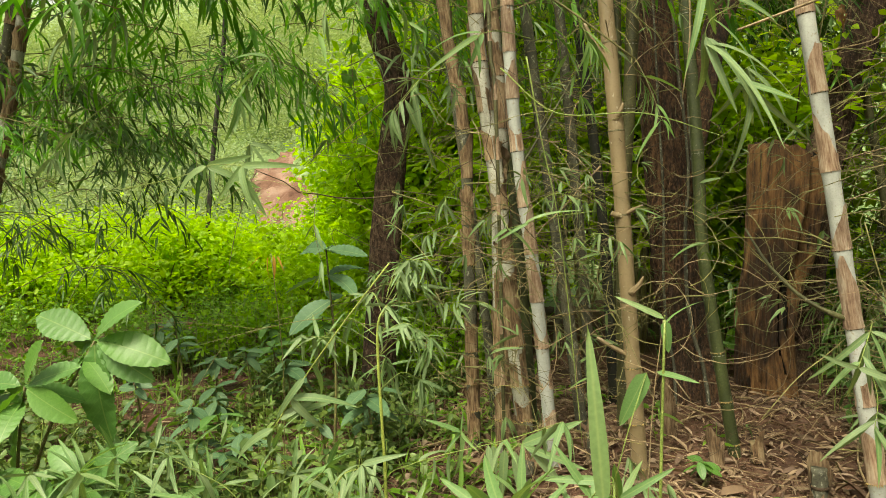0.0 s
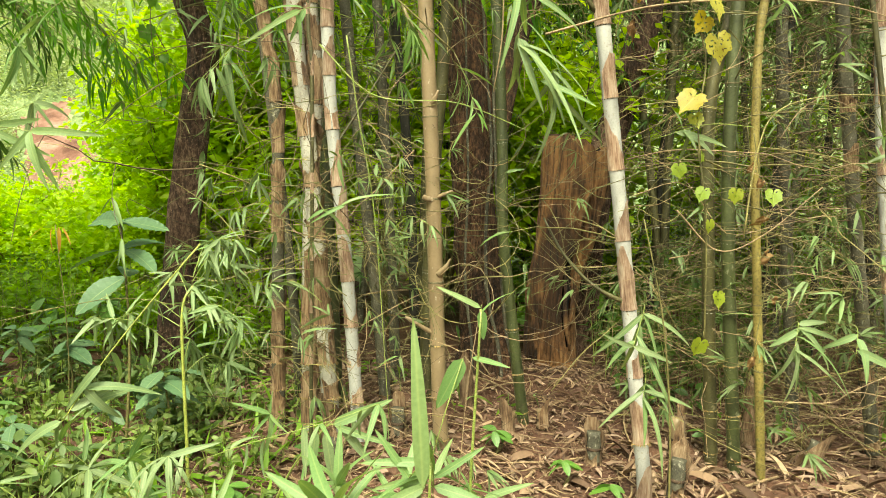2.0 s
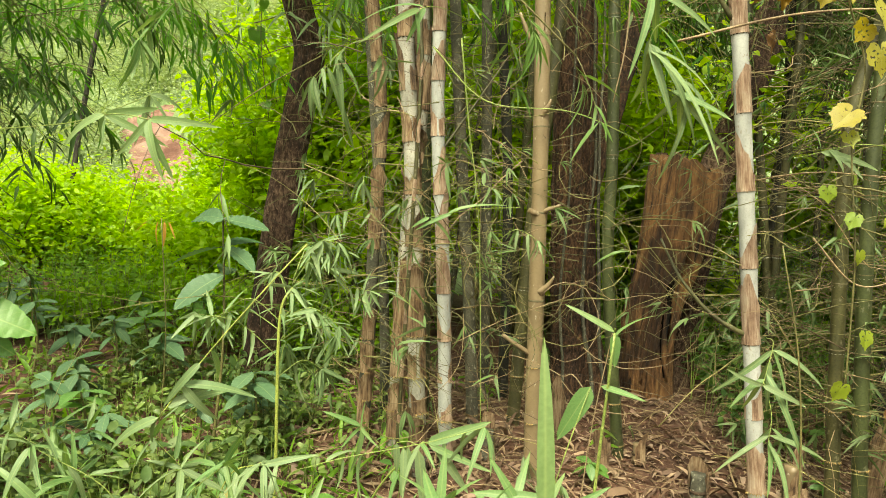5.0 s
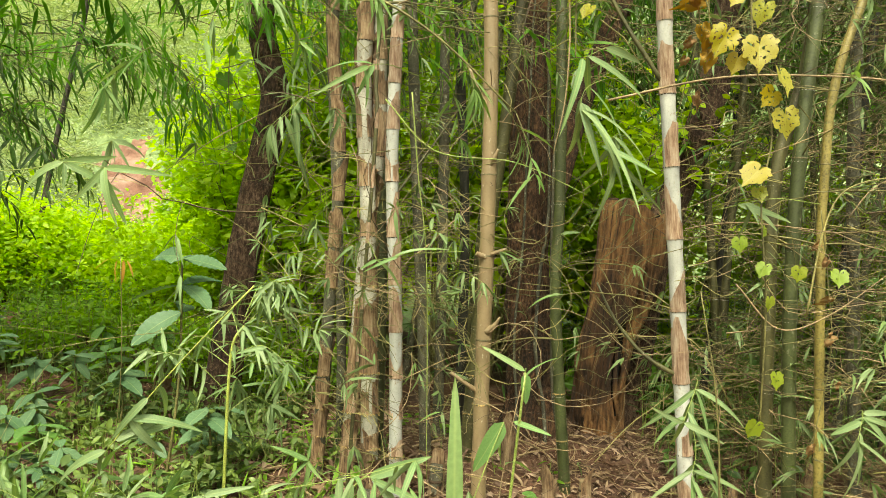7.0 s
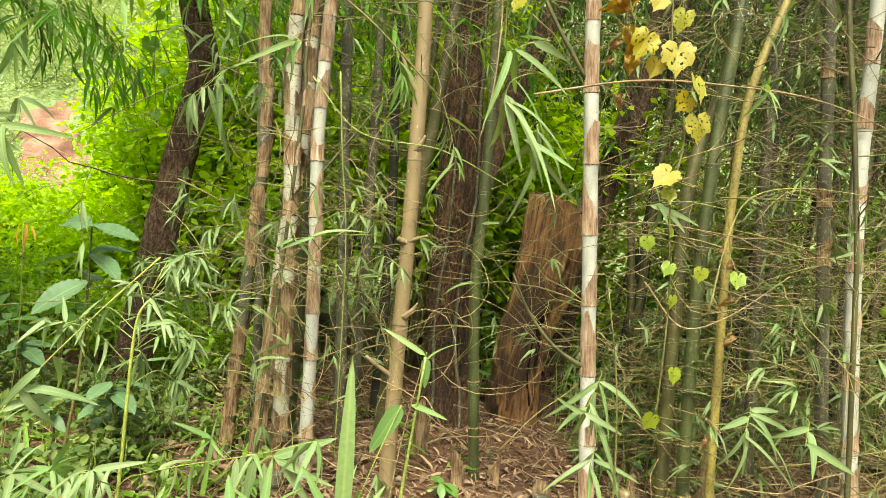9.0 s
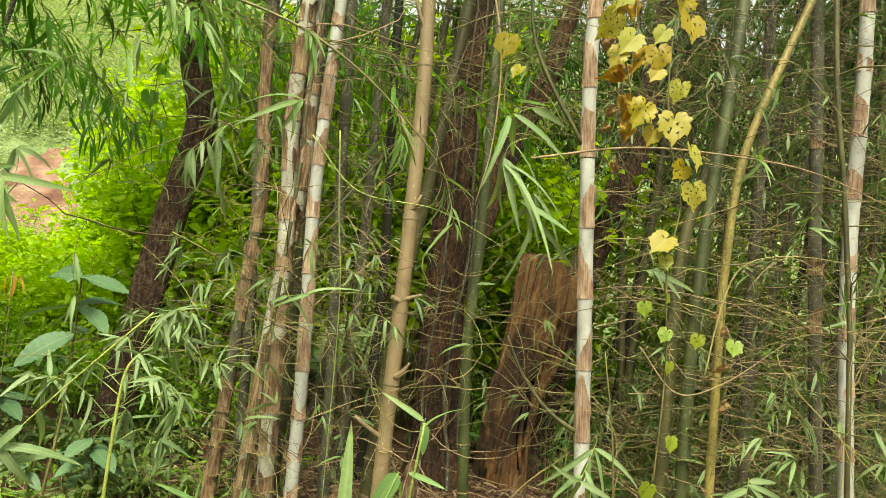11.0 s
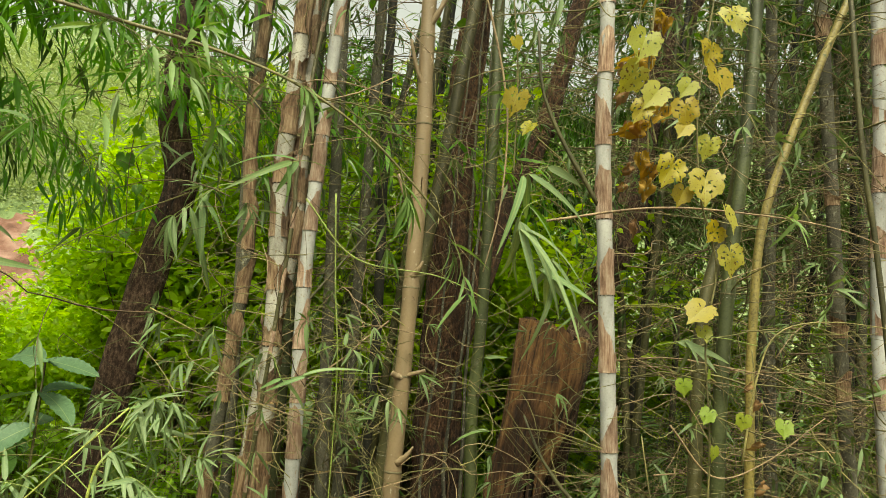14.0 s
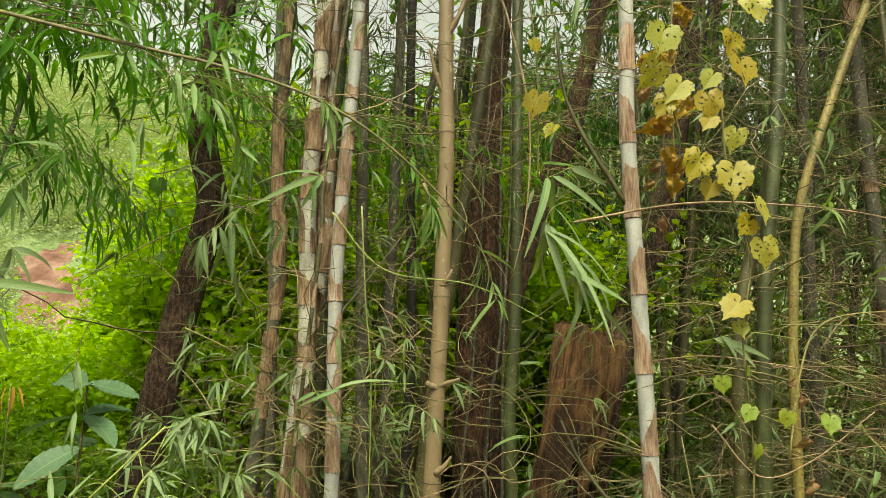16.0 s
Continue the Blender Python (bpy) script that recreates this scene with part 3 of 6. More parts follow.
def culm(label, pts, r0, r1, gap, skin, sheath=None, sheath_len=0.55, tear=0.8, branches=6, fans=0.5, leaf=0.11, reach=0.7,
         leaf_mat_=None, twig=None, split=True, low=0.35, start=0.12, bare=0.0, group="bamboo culms", even=False):
    """One bamboo culm: stem, node rings, papery sheaths, side branches with leaves."""
    fans = fans if leaf_mat_ else fans * 0.45
    path = spline(pts, 60)
    path[0, 2] = height(path[0, 0], path[0, 1]) - 0.06
    seg = np.r_[0, np.cumsum(np.linalg.norm(np.diff(path, axis=0), axis=1))]
    total = seg[-1]
    at = lambda d: np.array([np.interp(d, seg, path[:, k]) for k in range(3)])
    rad = lambda d: r0 + (r1 - r0) * d / total
    base = path[0]
    root = thing("bamboo_culm", base, label, "bamboo", group)
    d, k = start, 0
    places = []
    while d < min(total - 0.1, 4.6):
        axis = at(d + 0.05) - at(d - 0.05)
        ob = part("node_ring", RING if sheath is not None else ring_for(NODE_PALE, 0.7), root)
        ob.matrix_basis = axis_pose(at(d) - base, axis, rad(d) * (1.0 if sheath is not None else 1.045))
        if sheath is None and d < 0.75 and r0 > 0.03 and split:
            ob = part("root_fringe", FRINGE_RING, root)
            ob.matrix_basis = axis_pose(at(d) - base, axis, rad(d) * 1.05, rng.uniform(0, 6.28))
        if skin in (CULM_GREEN, CULM_OLIVE):
            band = part("bloom_band", ring_for(CULM_WHITE, 0.5), root)
            band.matrix_basis = axis_pose(at(d - 0.016) - base, axis, rad(d) * 0.985)
        step = gap * (1.0 if even else rng.uniform(0.85, 1.12) * min(1.0, 0.55 + 0.5 * d))
        if sheath is not None and rng.random() > bare:
            me = sheath_mesh(sheath_len * step / rad(d) * rng.uniform(0.8, 1.2), tear, int(rng.integers(1e6)), sheath)
            ob = part("sheath", me, root)
            ob.matrix_basis = axis_pose(at(d) - base, axis, rad(d), rng.uniform(0, 6.28))
            if d < (1.1 if sheath is SHEATH_OLD else 0.4):
                ob = part("root_fringe", FRINGE_RING, root)
                ob.matrix_basis = axis_pose(at(d) - base, axis, rad(d) * 1.18, rng.uniform(0, 6.28))
        places.append(d)
        d += step
        k += 1
    ds = np.r_[np.arange(0, min(4.2, total - 0.1), 0.03 if split else 0.06), np.linspace(min(4.2, total - 0.1), total, 16)]
    line = np.array([at(d) for d in ds])
    knob = 1 + 0.09 * sum(np.exp(-(((ds - p) / 0.02) ** 2)) for p in places)
    part("stem", tubes_mesh("stem", [tube(line - base, rad(ds) * knob, 14 if split else 9)], skin), root)
    high = [p for p in places if p > low]
    for p in rng.choice(high, min(branches, len(high)), replace=False) if high and branches else ():
        rest, fa, fd, fs = [], [], [], []
        for _ in range(rng.integers(1, 4)):
            ang = rng.uniform(0, 2 * np.pi)
            way = np.array([np.cos(ang), np.sin(ang) * 0.7, rng.uniform(0.0, 0.7)])
            tubes, la, lt, ls = branch_pieces(at(p) - base, way, reach * rng.uniform(0.5, 1.3), 0.0035 * rng.uniform(0.7, 1.5), fans, leaf, rng.uniform(0.1, 0.5), rng.integers(2, 6))
            if not split:
                rest += tubes
                fa, fd, fs = fa + la, fd + lt, fs + ls
                continue
            br = part("branch", tubes_mesh("branch", tubes[:1], twig or TWIG_OLIVE), root)
            for rod in tubes[1:]:
                part("twig", tubes_mesh("twig", [rod], twig or TWIG_OLIVE), br)
            if la:
                tagged(part("leaves", leaves_mesh("leaves", LANCE, la, lt, ls, leaf_mat_ or BAMBOO_DUST), br), "", "", "", "stuff")
        if rest:
            br = tagged(part("branchwork", tubes_mesh("branchwork", rest, twig or TWIG_OLIVE), root), "", "", "", "stuff")
            if fa:
                tagged(part("leaves", leaves_mesh("leaves", LANCE, fa, fd, fs, leaf_mat_ or BAMBOO_DUST), br), "", "", "", "stuff")
    return root, at, rad


def up_to(pts, top, lean=None):
    """Carries a culm's line on upwards to a height, arching a little."""
    p = [np.array(q, float) for q in pts]
    d = (p[-1] - p[0]) / (p[-1][2] - p[0][2]) if lean is None else np.array([*lean, 1.0])
    last = p[-1]
    return p + [last + d * (top - last[2]) * 0.5, last + d * (top - last[2]) + np.array([d[0] * 0.6, d[1] * 0.6, 0])]


W_LABEL = "white-bloomed bamboo culm with brown papery sheaths"
B_LABEL = "brown bamboo culm wrapped in tattered old sheaths"
culm(B_LABEL, up_to([(-0.63, 3.72, 0), (-0.64, 3.72, 1.09), (-0.65, 3.72, 1.72), (-0.75, 3.72, 2.5)], 6.5), 0.034, 0.018, 0.25, CULM_GREY, SHEATH_OLD, 1.3, 0.45, 5, 0.6, 0.09, 0.6, bare=0.1)
culm("slim grey bamboo culm beside sheathed ones", up_to([(-0.55, 4.0, 0), (-0.62, 4.0, 0.85), (-0.81, 4.0, 2.38)], 6.5), 0.028, 0.018, 0.3, CULM_GREY, None, branches=6, fans=0.5)
culm(B_LABEL, up_to([(-0.31, 3.5, 0), (-0.44, 3.53, 1.36), (-0.53, 3.55, 2.1), (-0.57, 3.56, 2.9)], 7), 0.042, 0.03, 0.24, CULM_PALE, SHEATH_OLD, 1.2, 0.7, 5, 0.5, 0.1, 0.6, bare=0.03)
culm(B_LABEL, up_to([(-0.45, 3.6, 0), (-0.455, 3.6, 1.16), (-0.44, 3.6, 1.89), (-0.55, 3.6, 3.14)], 7), 0.039, 0.03, 0.24, CULM_PALE, SHEATH_OLD, 1.2, 0.7, 5, 0.5, 0.1, 0.6, bare=0.03)
culm(W_LABEL, up_to([(-0.17, 3.4, 0), (-0.25, 3.4, 0.93), (-0.34, 3.4, 1.76), (-0.40, 3.4, 3.07)], 7), 0.032, 0.024, 0.25, CULM_WHITE, SHEATH, 1.0, 0.95, 4, 0.5, 0.1, 0.6)
culm("dark green bamboo culm among grey ones", up_to([(-0.33, 3.92, 0), (-0.38, 3.92, 0.84), (-0.5, 3.95, 2.6)], 6.5), 0.034, 0.022, 0.35, CULM_GREEN, None, branches=5)
culm("grey lichened bamboo culm", up_to([(-0.05, 3.9, 0), (-0.13, 3.9, 0.74), (-0.23, 3.9, 1.51), (-0.42, 3.9, 3.1)], 7), 0.033, 0.024, 0.3, CULM_GREY, None, branches=7)
culm("grey lichened bamboo culm", up_to([(0.0, 4.2, 0), (-0.09, 4.2, 1.4), (-0.23, 4.2, 3.17)], 7), 0.033, 0.022, 0.3, CULM_GREY, None, branches=8, fans=0.35)
culm("dark weathered bamboo culm back in the shade", up_to([(0.12, 4.5, 0), (0.04, 4.5, 1.4), (-0.15, 4.5, 3.0)], 7), 0.033, 0.022, 0.32, CULM_SHADED, None, branches=8, fans=0.35)
pole = culm("smooth tan bamboo pole flecked with white", up_to([(0.23, 3.3, 0), (0.18, 3.3, 0.88), (0.15, 3.3, 1.41), (0.09, 3.3, 2.25), (0.0, 3.3, 3.09)], 7), 0.037, 0.029, 0.36, CULM_TAN, None, branches=2, fans=0.3, low=2.2)[0]
white_culm = culm(W_LABEL, up_to([(1.1, 2.87, 0), (0.89, 2.87, 1.46), (0.765, 2.87, 2.32), (0.7, 2.87, 2.98)], 7), 0.031, 0.026, 0.292, CULM_WHITE, SHEATH, 0.8, 0.85, 5, 0.4, 0.12, 0.5, low=0.8, start=0.07, even=True)[0]
culm("slim green bamboo culm with pale node bands", up_to([(0.71, 3.75, 0), (0.56, 3.75, 1.03), (0.53, 3.75, 1.58), (0.45, 3.75, 2.55)], 7), 0.031, 0.024, 0.34, CULM_GREEN, None, branches=8, fans=0.35)
culm("slanting grey-green bamboo culm", up_to([(0.16, 3.95, 0), (0.17, 3.95, 1.2), (0.21, 3.92, 1.94), (0.27, 3.9, 3.26)], 7), 0.036, 0.03, 0.34, CULM_OLIVE, None, branches=5, fans=0.3)
culm("dark olive bamboo culm", up_to([(1.55, 3.25, 0), (1.46, 3.25, 1.13), (1.43, 3.25, 1.78), (1.53, 3.25, 2.5)], 6.5), 0.031, 0.026, 0.33, CULM_OLIVE, None, branches=8, fans=0.3)
culm("grey-green bamboo culm with pale blotches", up_to([(1.62, 3.15, 0), (1.51, 3.15, 1.15), (1.48, 3.15, 1.92), (1.49, 3.15, 2.87)], 6.5), 0.031, 0.027, 0.36, CULM_GREEN, None, branches=8, fans=0.3)
culm("yellow bamboo culm bending outwards", up_to([(1.7, 3.05, 0), (1.58, 3.05, 1.28), (1.55, 3.05, 1.71), (1.56, 3.05, 2.2), (1.73, 3.05, 2.84), (1.87, 3.05, 3.28)], 6, (0.3, 0.0)), 0.021, 0.014, 0.34, CULM_YELLOW, None, branches=7, fans=0.4)
culm("brownish grey bamboo culm in the thicket", up_to([(2.32, 3.9, 0), (2.12, 3.9, 1.78), (2.04, 3.9, 2.76)], 6.5), 0.034, 0.028, 0.3, CULM_GREY, None, branches=8, fans=0.3)
culm("brownish grey bamboo culm in the thicket", up_to([(2.47, 3.4, 0), (2.22, 3.4, 1.5), (1.99, 3.4, 3.07)], 6.5), 0.033, 0.027, 0.3, CULM_GREY, SHEATH_OLD, 0.5, 0.8, 8, 0.3, bare=0.6)
culm(W_LABEL, up_to([(2.42, 3.1, 0), (2.24, 3.1, 1.12), (2.14, 3.1, 1.9), (2.07, 3.1, 2.89)], 6.5), 0.035, 0.027, 0.3, CULM_WHITE, SHEATH, 0.65, 0.8, 6, 0.4)
culm("dark leaning bamboo culm", up_to([(-4.56, 4.0, 0), (-4.27, 4.0, 0.93), (-3.93, 4.0, 2.06)], 6), 0.045, 0.03, 0.28, CULM_GREY, SHEATH_OLD, 0.5, 0.8, bare=0.5, branches=9, fans=0.9, leaf=0.14, reach=1.0, leaf_mat_=BAMBOO_SHADED)
culm(B_LABEL, up_to([(-4.3, 4.0, 0), (-4.09, 4.0, 1.13), (-3.88, 4.0, 1.87), (-3.73, 4.0, 2.4)], 6), 0.045, 0.03, 0.26, CULM_PALE, SHEATH_OLD, 0.85, 0.8, 9, 0.9, 0.14, 1.0, leaf_mat_=BAMBOO_SHADED)


def limb_on(root, name, pts, r0, r1, mat):
    """A limb or stub that grows from a culm."""
    base = np.array(root.location)
    p = spline(np.array(pts, float) - base, 12)
    wob = 1 + 0.12 * rng.normal(0, 1, (12, 8))
    part(name, tubes_mesh(name, [tube(p, np.linspace(r0, r1, 12), 8, wob)], mat), root)


for pts, r0, r1 in (([(0.2, 3.3, 0.62), (0.12, 3.27, 0.67), (0.04, 3.26, 0.72)], 0.012, 0.008), ([(0.19, 3.28, 0.92), (0.22, 3.26, 0.955), (0.245, 3.25, 1.0)], 0.02, 0.004),
                    ([(0.16, 3.28, 1.27), (0.13, 3.265, 1.275), (0.11, 3.255, 1.285)], 0.017, 0.011), ([(0.17, 3.28, 1.28), (0.21, 3.255, 1.3), (0.245, 3.24, 1.315)], 0.011, 0.007),
                    ([(0.13, 3.28, 1.7), (0.15, 3.26, 1.73), (0.165, 3.25, 1.77)], 0.018, 0.005), ([(0.12, 3.29, 1.93), (0.05, 3.27, 2.03), (0.0, 3.26, 2.13)], 0.012, 0.007),
                    ([(0.06, 3.29, 2.52), (0.0, 3.27, 2.63), (-0.04, 3.26, 2.74)], 0.012, 0.007), ([(0.03, 3.29, 2.82), (0.08, 3.26, 2.95), (0.14, 3.24, 3.2), (0.22, 3.2, 3.6)], 0.014, 0.006)):
    limb_on(pole, "branch_stub", pts, r0, r1, CULM_TAN)
limb_on(white_culm, "branch", [(0.96, 2.87, 0.88), (0.9, 2.86, 0.9), (0.8, 2.87, 0.96), (0.69, 2.9, 1.08), (0.61, 2.92, 1.22)], 0.012, 0.004, CULM_OLIVE)
limb_on(white_culm, "branch", [(0.79, 2.87, 2.04), (0.7, 2.86, 2.15), (0.61, 2.86, 2.27), (0.5, 2.86, 2.46), (0.45, 2.86, 2.7)], 0.011, 0.005, CULM_OLIVE)
culm("thin pale green young culm against sheathed ones", up_to([(-0.4, 3.3, 0), (-0.41, 3.3, 1.74), (-0.43, 3.3, 2.04), (-0.44, 3.3, 2.57), (-0.43, 3.3, 2.98)], 5), 0.009, 0.009, 0.3, CULM_OLIVE, SHEATH, 0.4, 0.6, 2, 0.5, low=1.5)
culm("thin straw-green young culm", up_to([(2.2, 2.8, 0), (2.03, 2.8, 1.26), (1.99, 2.8, 1.53), (1.88, 2.8, 2.08), (1.78, 2.8, 2.53)], 5), 0.011, 0.01, 0.3, CULM_OLIVE, None, branches=5, fans=0.6)


def deep_culms():
    """More culms standing deeper in the thicket, copies of two."""
    made = []
    for skin, fans in ((CULM_GREY, 0.5), (CULM_SHADED, 0.4), (CULM_OLIVE, 0.5)):
        base = np.array([rng.uniform(2.6, 3.4), rng.uniform(4.4, 5.0), 0])
        pts = [base, base + [-0.06, 0, 1.4], base + [-0.15, 0, 2.8]]
        made.append(culm("slim weathered bamboo culm deep in the shaded thicket", up_to(pts, 6.5), 0.03, 0.022, 0.32, skin, None, branches=12, fans=fans, reach=0.8, leaf_mat_=BAMBOO_SHADED, split=False, group="thicket culms")[0])
    for n_ in range(30):
        left = n_ < 3
        x = rng.uniform(-0.6, 0.4) if left else rng.uniform(1.7, 5.2)
        y = rng.uniform(4.8, 6.2) if left else rng.uniform(4.1, 6.8)
        z = float(height(x, y)) - 0.05
        copy_thing(made[n_ % 3], pose(x, y, z, rng.normal(0, 4), rng.normal(0, 5), rng.uniform(0, 360)))


deep_culms()


# ---- trees ----
def trunk_mesh(pts, r0, r1, mat, ridges=16, rough=0.16, flare=0.5, sides=44, rows=90):
    path = spline(pts, rows)
    t = np.linspace(0, 1, rows)
    rad = r0 + (r1 - r0) * t + r0 * flare * np.exp(-t * 18)
    a = np.linspace(0, 2 * np.pi, sides, endpoint=False)
    wob = np.empty((rows, sides))
    for i in range(rows):
        for j in range(sides):
            p = Vector((math.cos(a[j]) * ridges * 0.35, math.sin(a[j]) * ridges * 0.35, path[i, 2] * 1.6 + r0 * 90))
            wob[i, j] = 1 + rough * noise.fractal(p, 0.7, 2.1, 5) + 0.06 * math.sin(a[j] * 3 + path[i, 2])
    return tube(path, rad, sides, wob)


def tree(name, label, pts, r0, r1, mat, limbs=(), leaves=0, leaf=0.1, foliage=None, spread=1.5, rough=0.16):
    base = np.array(pts[0], float)
    root = thing(name, base, label, "tree")
    pp = np.array(pts, float) - base
    part("trunk", tubes_mesh("trunk", [trunk_mesh(pp, r0, r1, mat, rough=rough)], mat), root)
    ends = [pp[-1]]
    for start, end, r in limbs:
        s, e = np.array(start, float) - base, np.array(end, float) - base
        mid = (s + e) / 2 + rng.normal(0, 0.06, 3)
        part("limb", tubes_mesh("limb", [trunk_mesh([s, mid, e], r, r * 0.55, mat, rough=rough, flare=0.0, sides=20, rows=30)], mat), root)
        ends.append(e)
    if leaves:
        high = [e for e in ends if e[2] > 3.6]
        c = np.array(high)[rng.integers(0, len(high), leaves)]
        at = c + rng.normal(0, spread, (leaves, 3)) * [1, 1, 0.55]
        at = np.round(at / 0.35) * 0.35 + rng.normal(0, 0.14, (leaves, 3))
        at = at[(at[:, 1] > -0.5) & (at[:, 2] > 2.6)]
        leaves = len(at)
        tagged(part("crown", leaves_mesh("crown", OVAL_FAR, at, rand_dirs(leaves, -0.3), rng.uniform(0.6, 1.3, leaves) * leaf, foliage), root), "", "", "", "stuff")
    return root


tree("tree", "crooked tree with reddish dark bark", [(-1.5, 4.6, -0.05), (-1.46, 4.6, 0.35), (-1.38, 4.6, 1.23), (-1.3, 4.6, 1.86), (-1.27, 4.6, 2.16), (-1.39, 4.6, 2.54), (-1.42, 4.6, 2.94), (-1.38, 4.6, 3.53), (-1.2, 4.7, 5.2)],
     0.108, 0.07, BARK_RED, [((-1.38, 4.6, 3.3), (-2.2, 4.9, 4.4), 0.035), ((-1.36, 4.6, 3.9), (-0.6, 5.0, 5.0), 0.035)], 1500, 0.11, SHRUB_MID, 0.8, 0.12)
tree("tree", "thick dark trunk with deeply furrowed bark", [(0.6, 4.65, 0), (0.55, 4.65, 0.5), (0.5, 4.65, 0.95), (0.43, 4.65, 1.8), (0.37, 4.65, 2.8), (0.3, 4.7, 5.5)],
     0.17, 0.08, BARK_DARK, [((0.48, 4.68, 1.3), (0.98, 4.9, 3.05), 0.11), ((0.96, 4.9, 2.95), (1.3, 5.0, 5.2), 0.07)], 1300, 0.1, SHRUB_MID, 1.1, 0.3)
tree("tree", "leaning trunk with flaking red bark", [(1.3, 5.3, 0), (1.42, 5.2, 1.3), (1.58, 5.2, 1.94), (1.73, 5.2, 2.54), (1.79, 5.2, 3.15), (1.84, 5.2, 3.97), (2.0, 5.3, 6)],
     0.125, 0.07, BARK_RED, [((1.8, 5.2, 3.6), (2.6, 5.4, 5.2), 0.04)], 1500, 0.1, SHRUB_MID, 1.2, 0.22)
tree("young_tree", "thin straight black stem of a young tree", [(-4.95, 8.0, 0.15), (-4.83, 8.0, 1.3), (-4.68, 8.0, 2.4), (-4.5, 8.0, 3.6), (-4.3, 8.0, 6)], 0.032, 0.024, BARK_BLACK, (), 900, 0.12, BAMBOO_SHADED, 0.8, 0.05)


def rot_mat():
    """Old barkless wood: long warm streaks, dark stains deepened to stand for shade, bleached ridges."""
    mat, n, l, b = shader("rotten_wood", 0.82)
    t = noise_tex(n, l, 34, 9, (1, 1, 0.14), 0.75)
    big = noise_tex(n, l, 3.2, 4, (1, 1, 0.45))
    r = ramp(n, [(0.33, (0.04, 0.016, 0.008)), (0.43, (0.13, 0.057, 0.02)), (0.56, (0.26, 0.125, 0.046)), (0.74, (0.4, 0.23, 0.1))])
    l.new(t.outputs["Fac"], r.inputs[0])
    # Broad dark patches bring the stump's shade into its colour.
    shade_stain = ramp(n, [(0.42, (0.22, 0.18, 0.15)), (0.54, (1.0, 1.0, 1.0))])
    l.new(big.outputs["Fac"], shade_stain.inputs[0])
    split = noise_tex(n, l, 26, 4, (1, 1, 0.06), 0.6)
    crack = ramp(n, [(0.32, (0.15, 0.13, 0.12)), (0.39, (1.0, 1.0, 1.0))])
    l.new(split.outputs["Fac"], crack.inputs[0])
    wood = mixed(n, l, 1.0, r.outputs[0], shade_stain.outputs[0], "MULTIPLY")
    l.new(mixed(n, l, 1.0, wood, crack.outputs[0], "MULTIPLY"), b.inputs["Base Color"])
    bumped(n, l, b, t.outputs["Fac"], 1.0, 0.05)
    return mat


WOOD_OLD = rot_mat()
# Near-black wood: the darkness inside the hollow stump is painted in.
HOLLOW_SHADE = stem_mat("shaded_hollow_wood", (0.014, 0.009, 0.006), (0.05, 0.028, 0.016), 0.5, 0.9, 25)


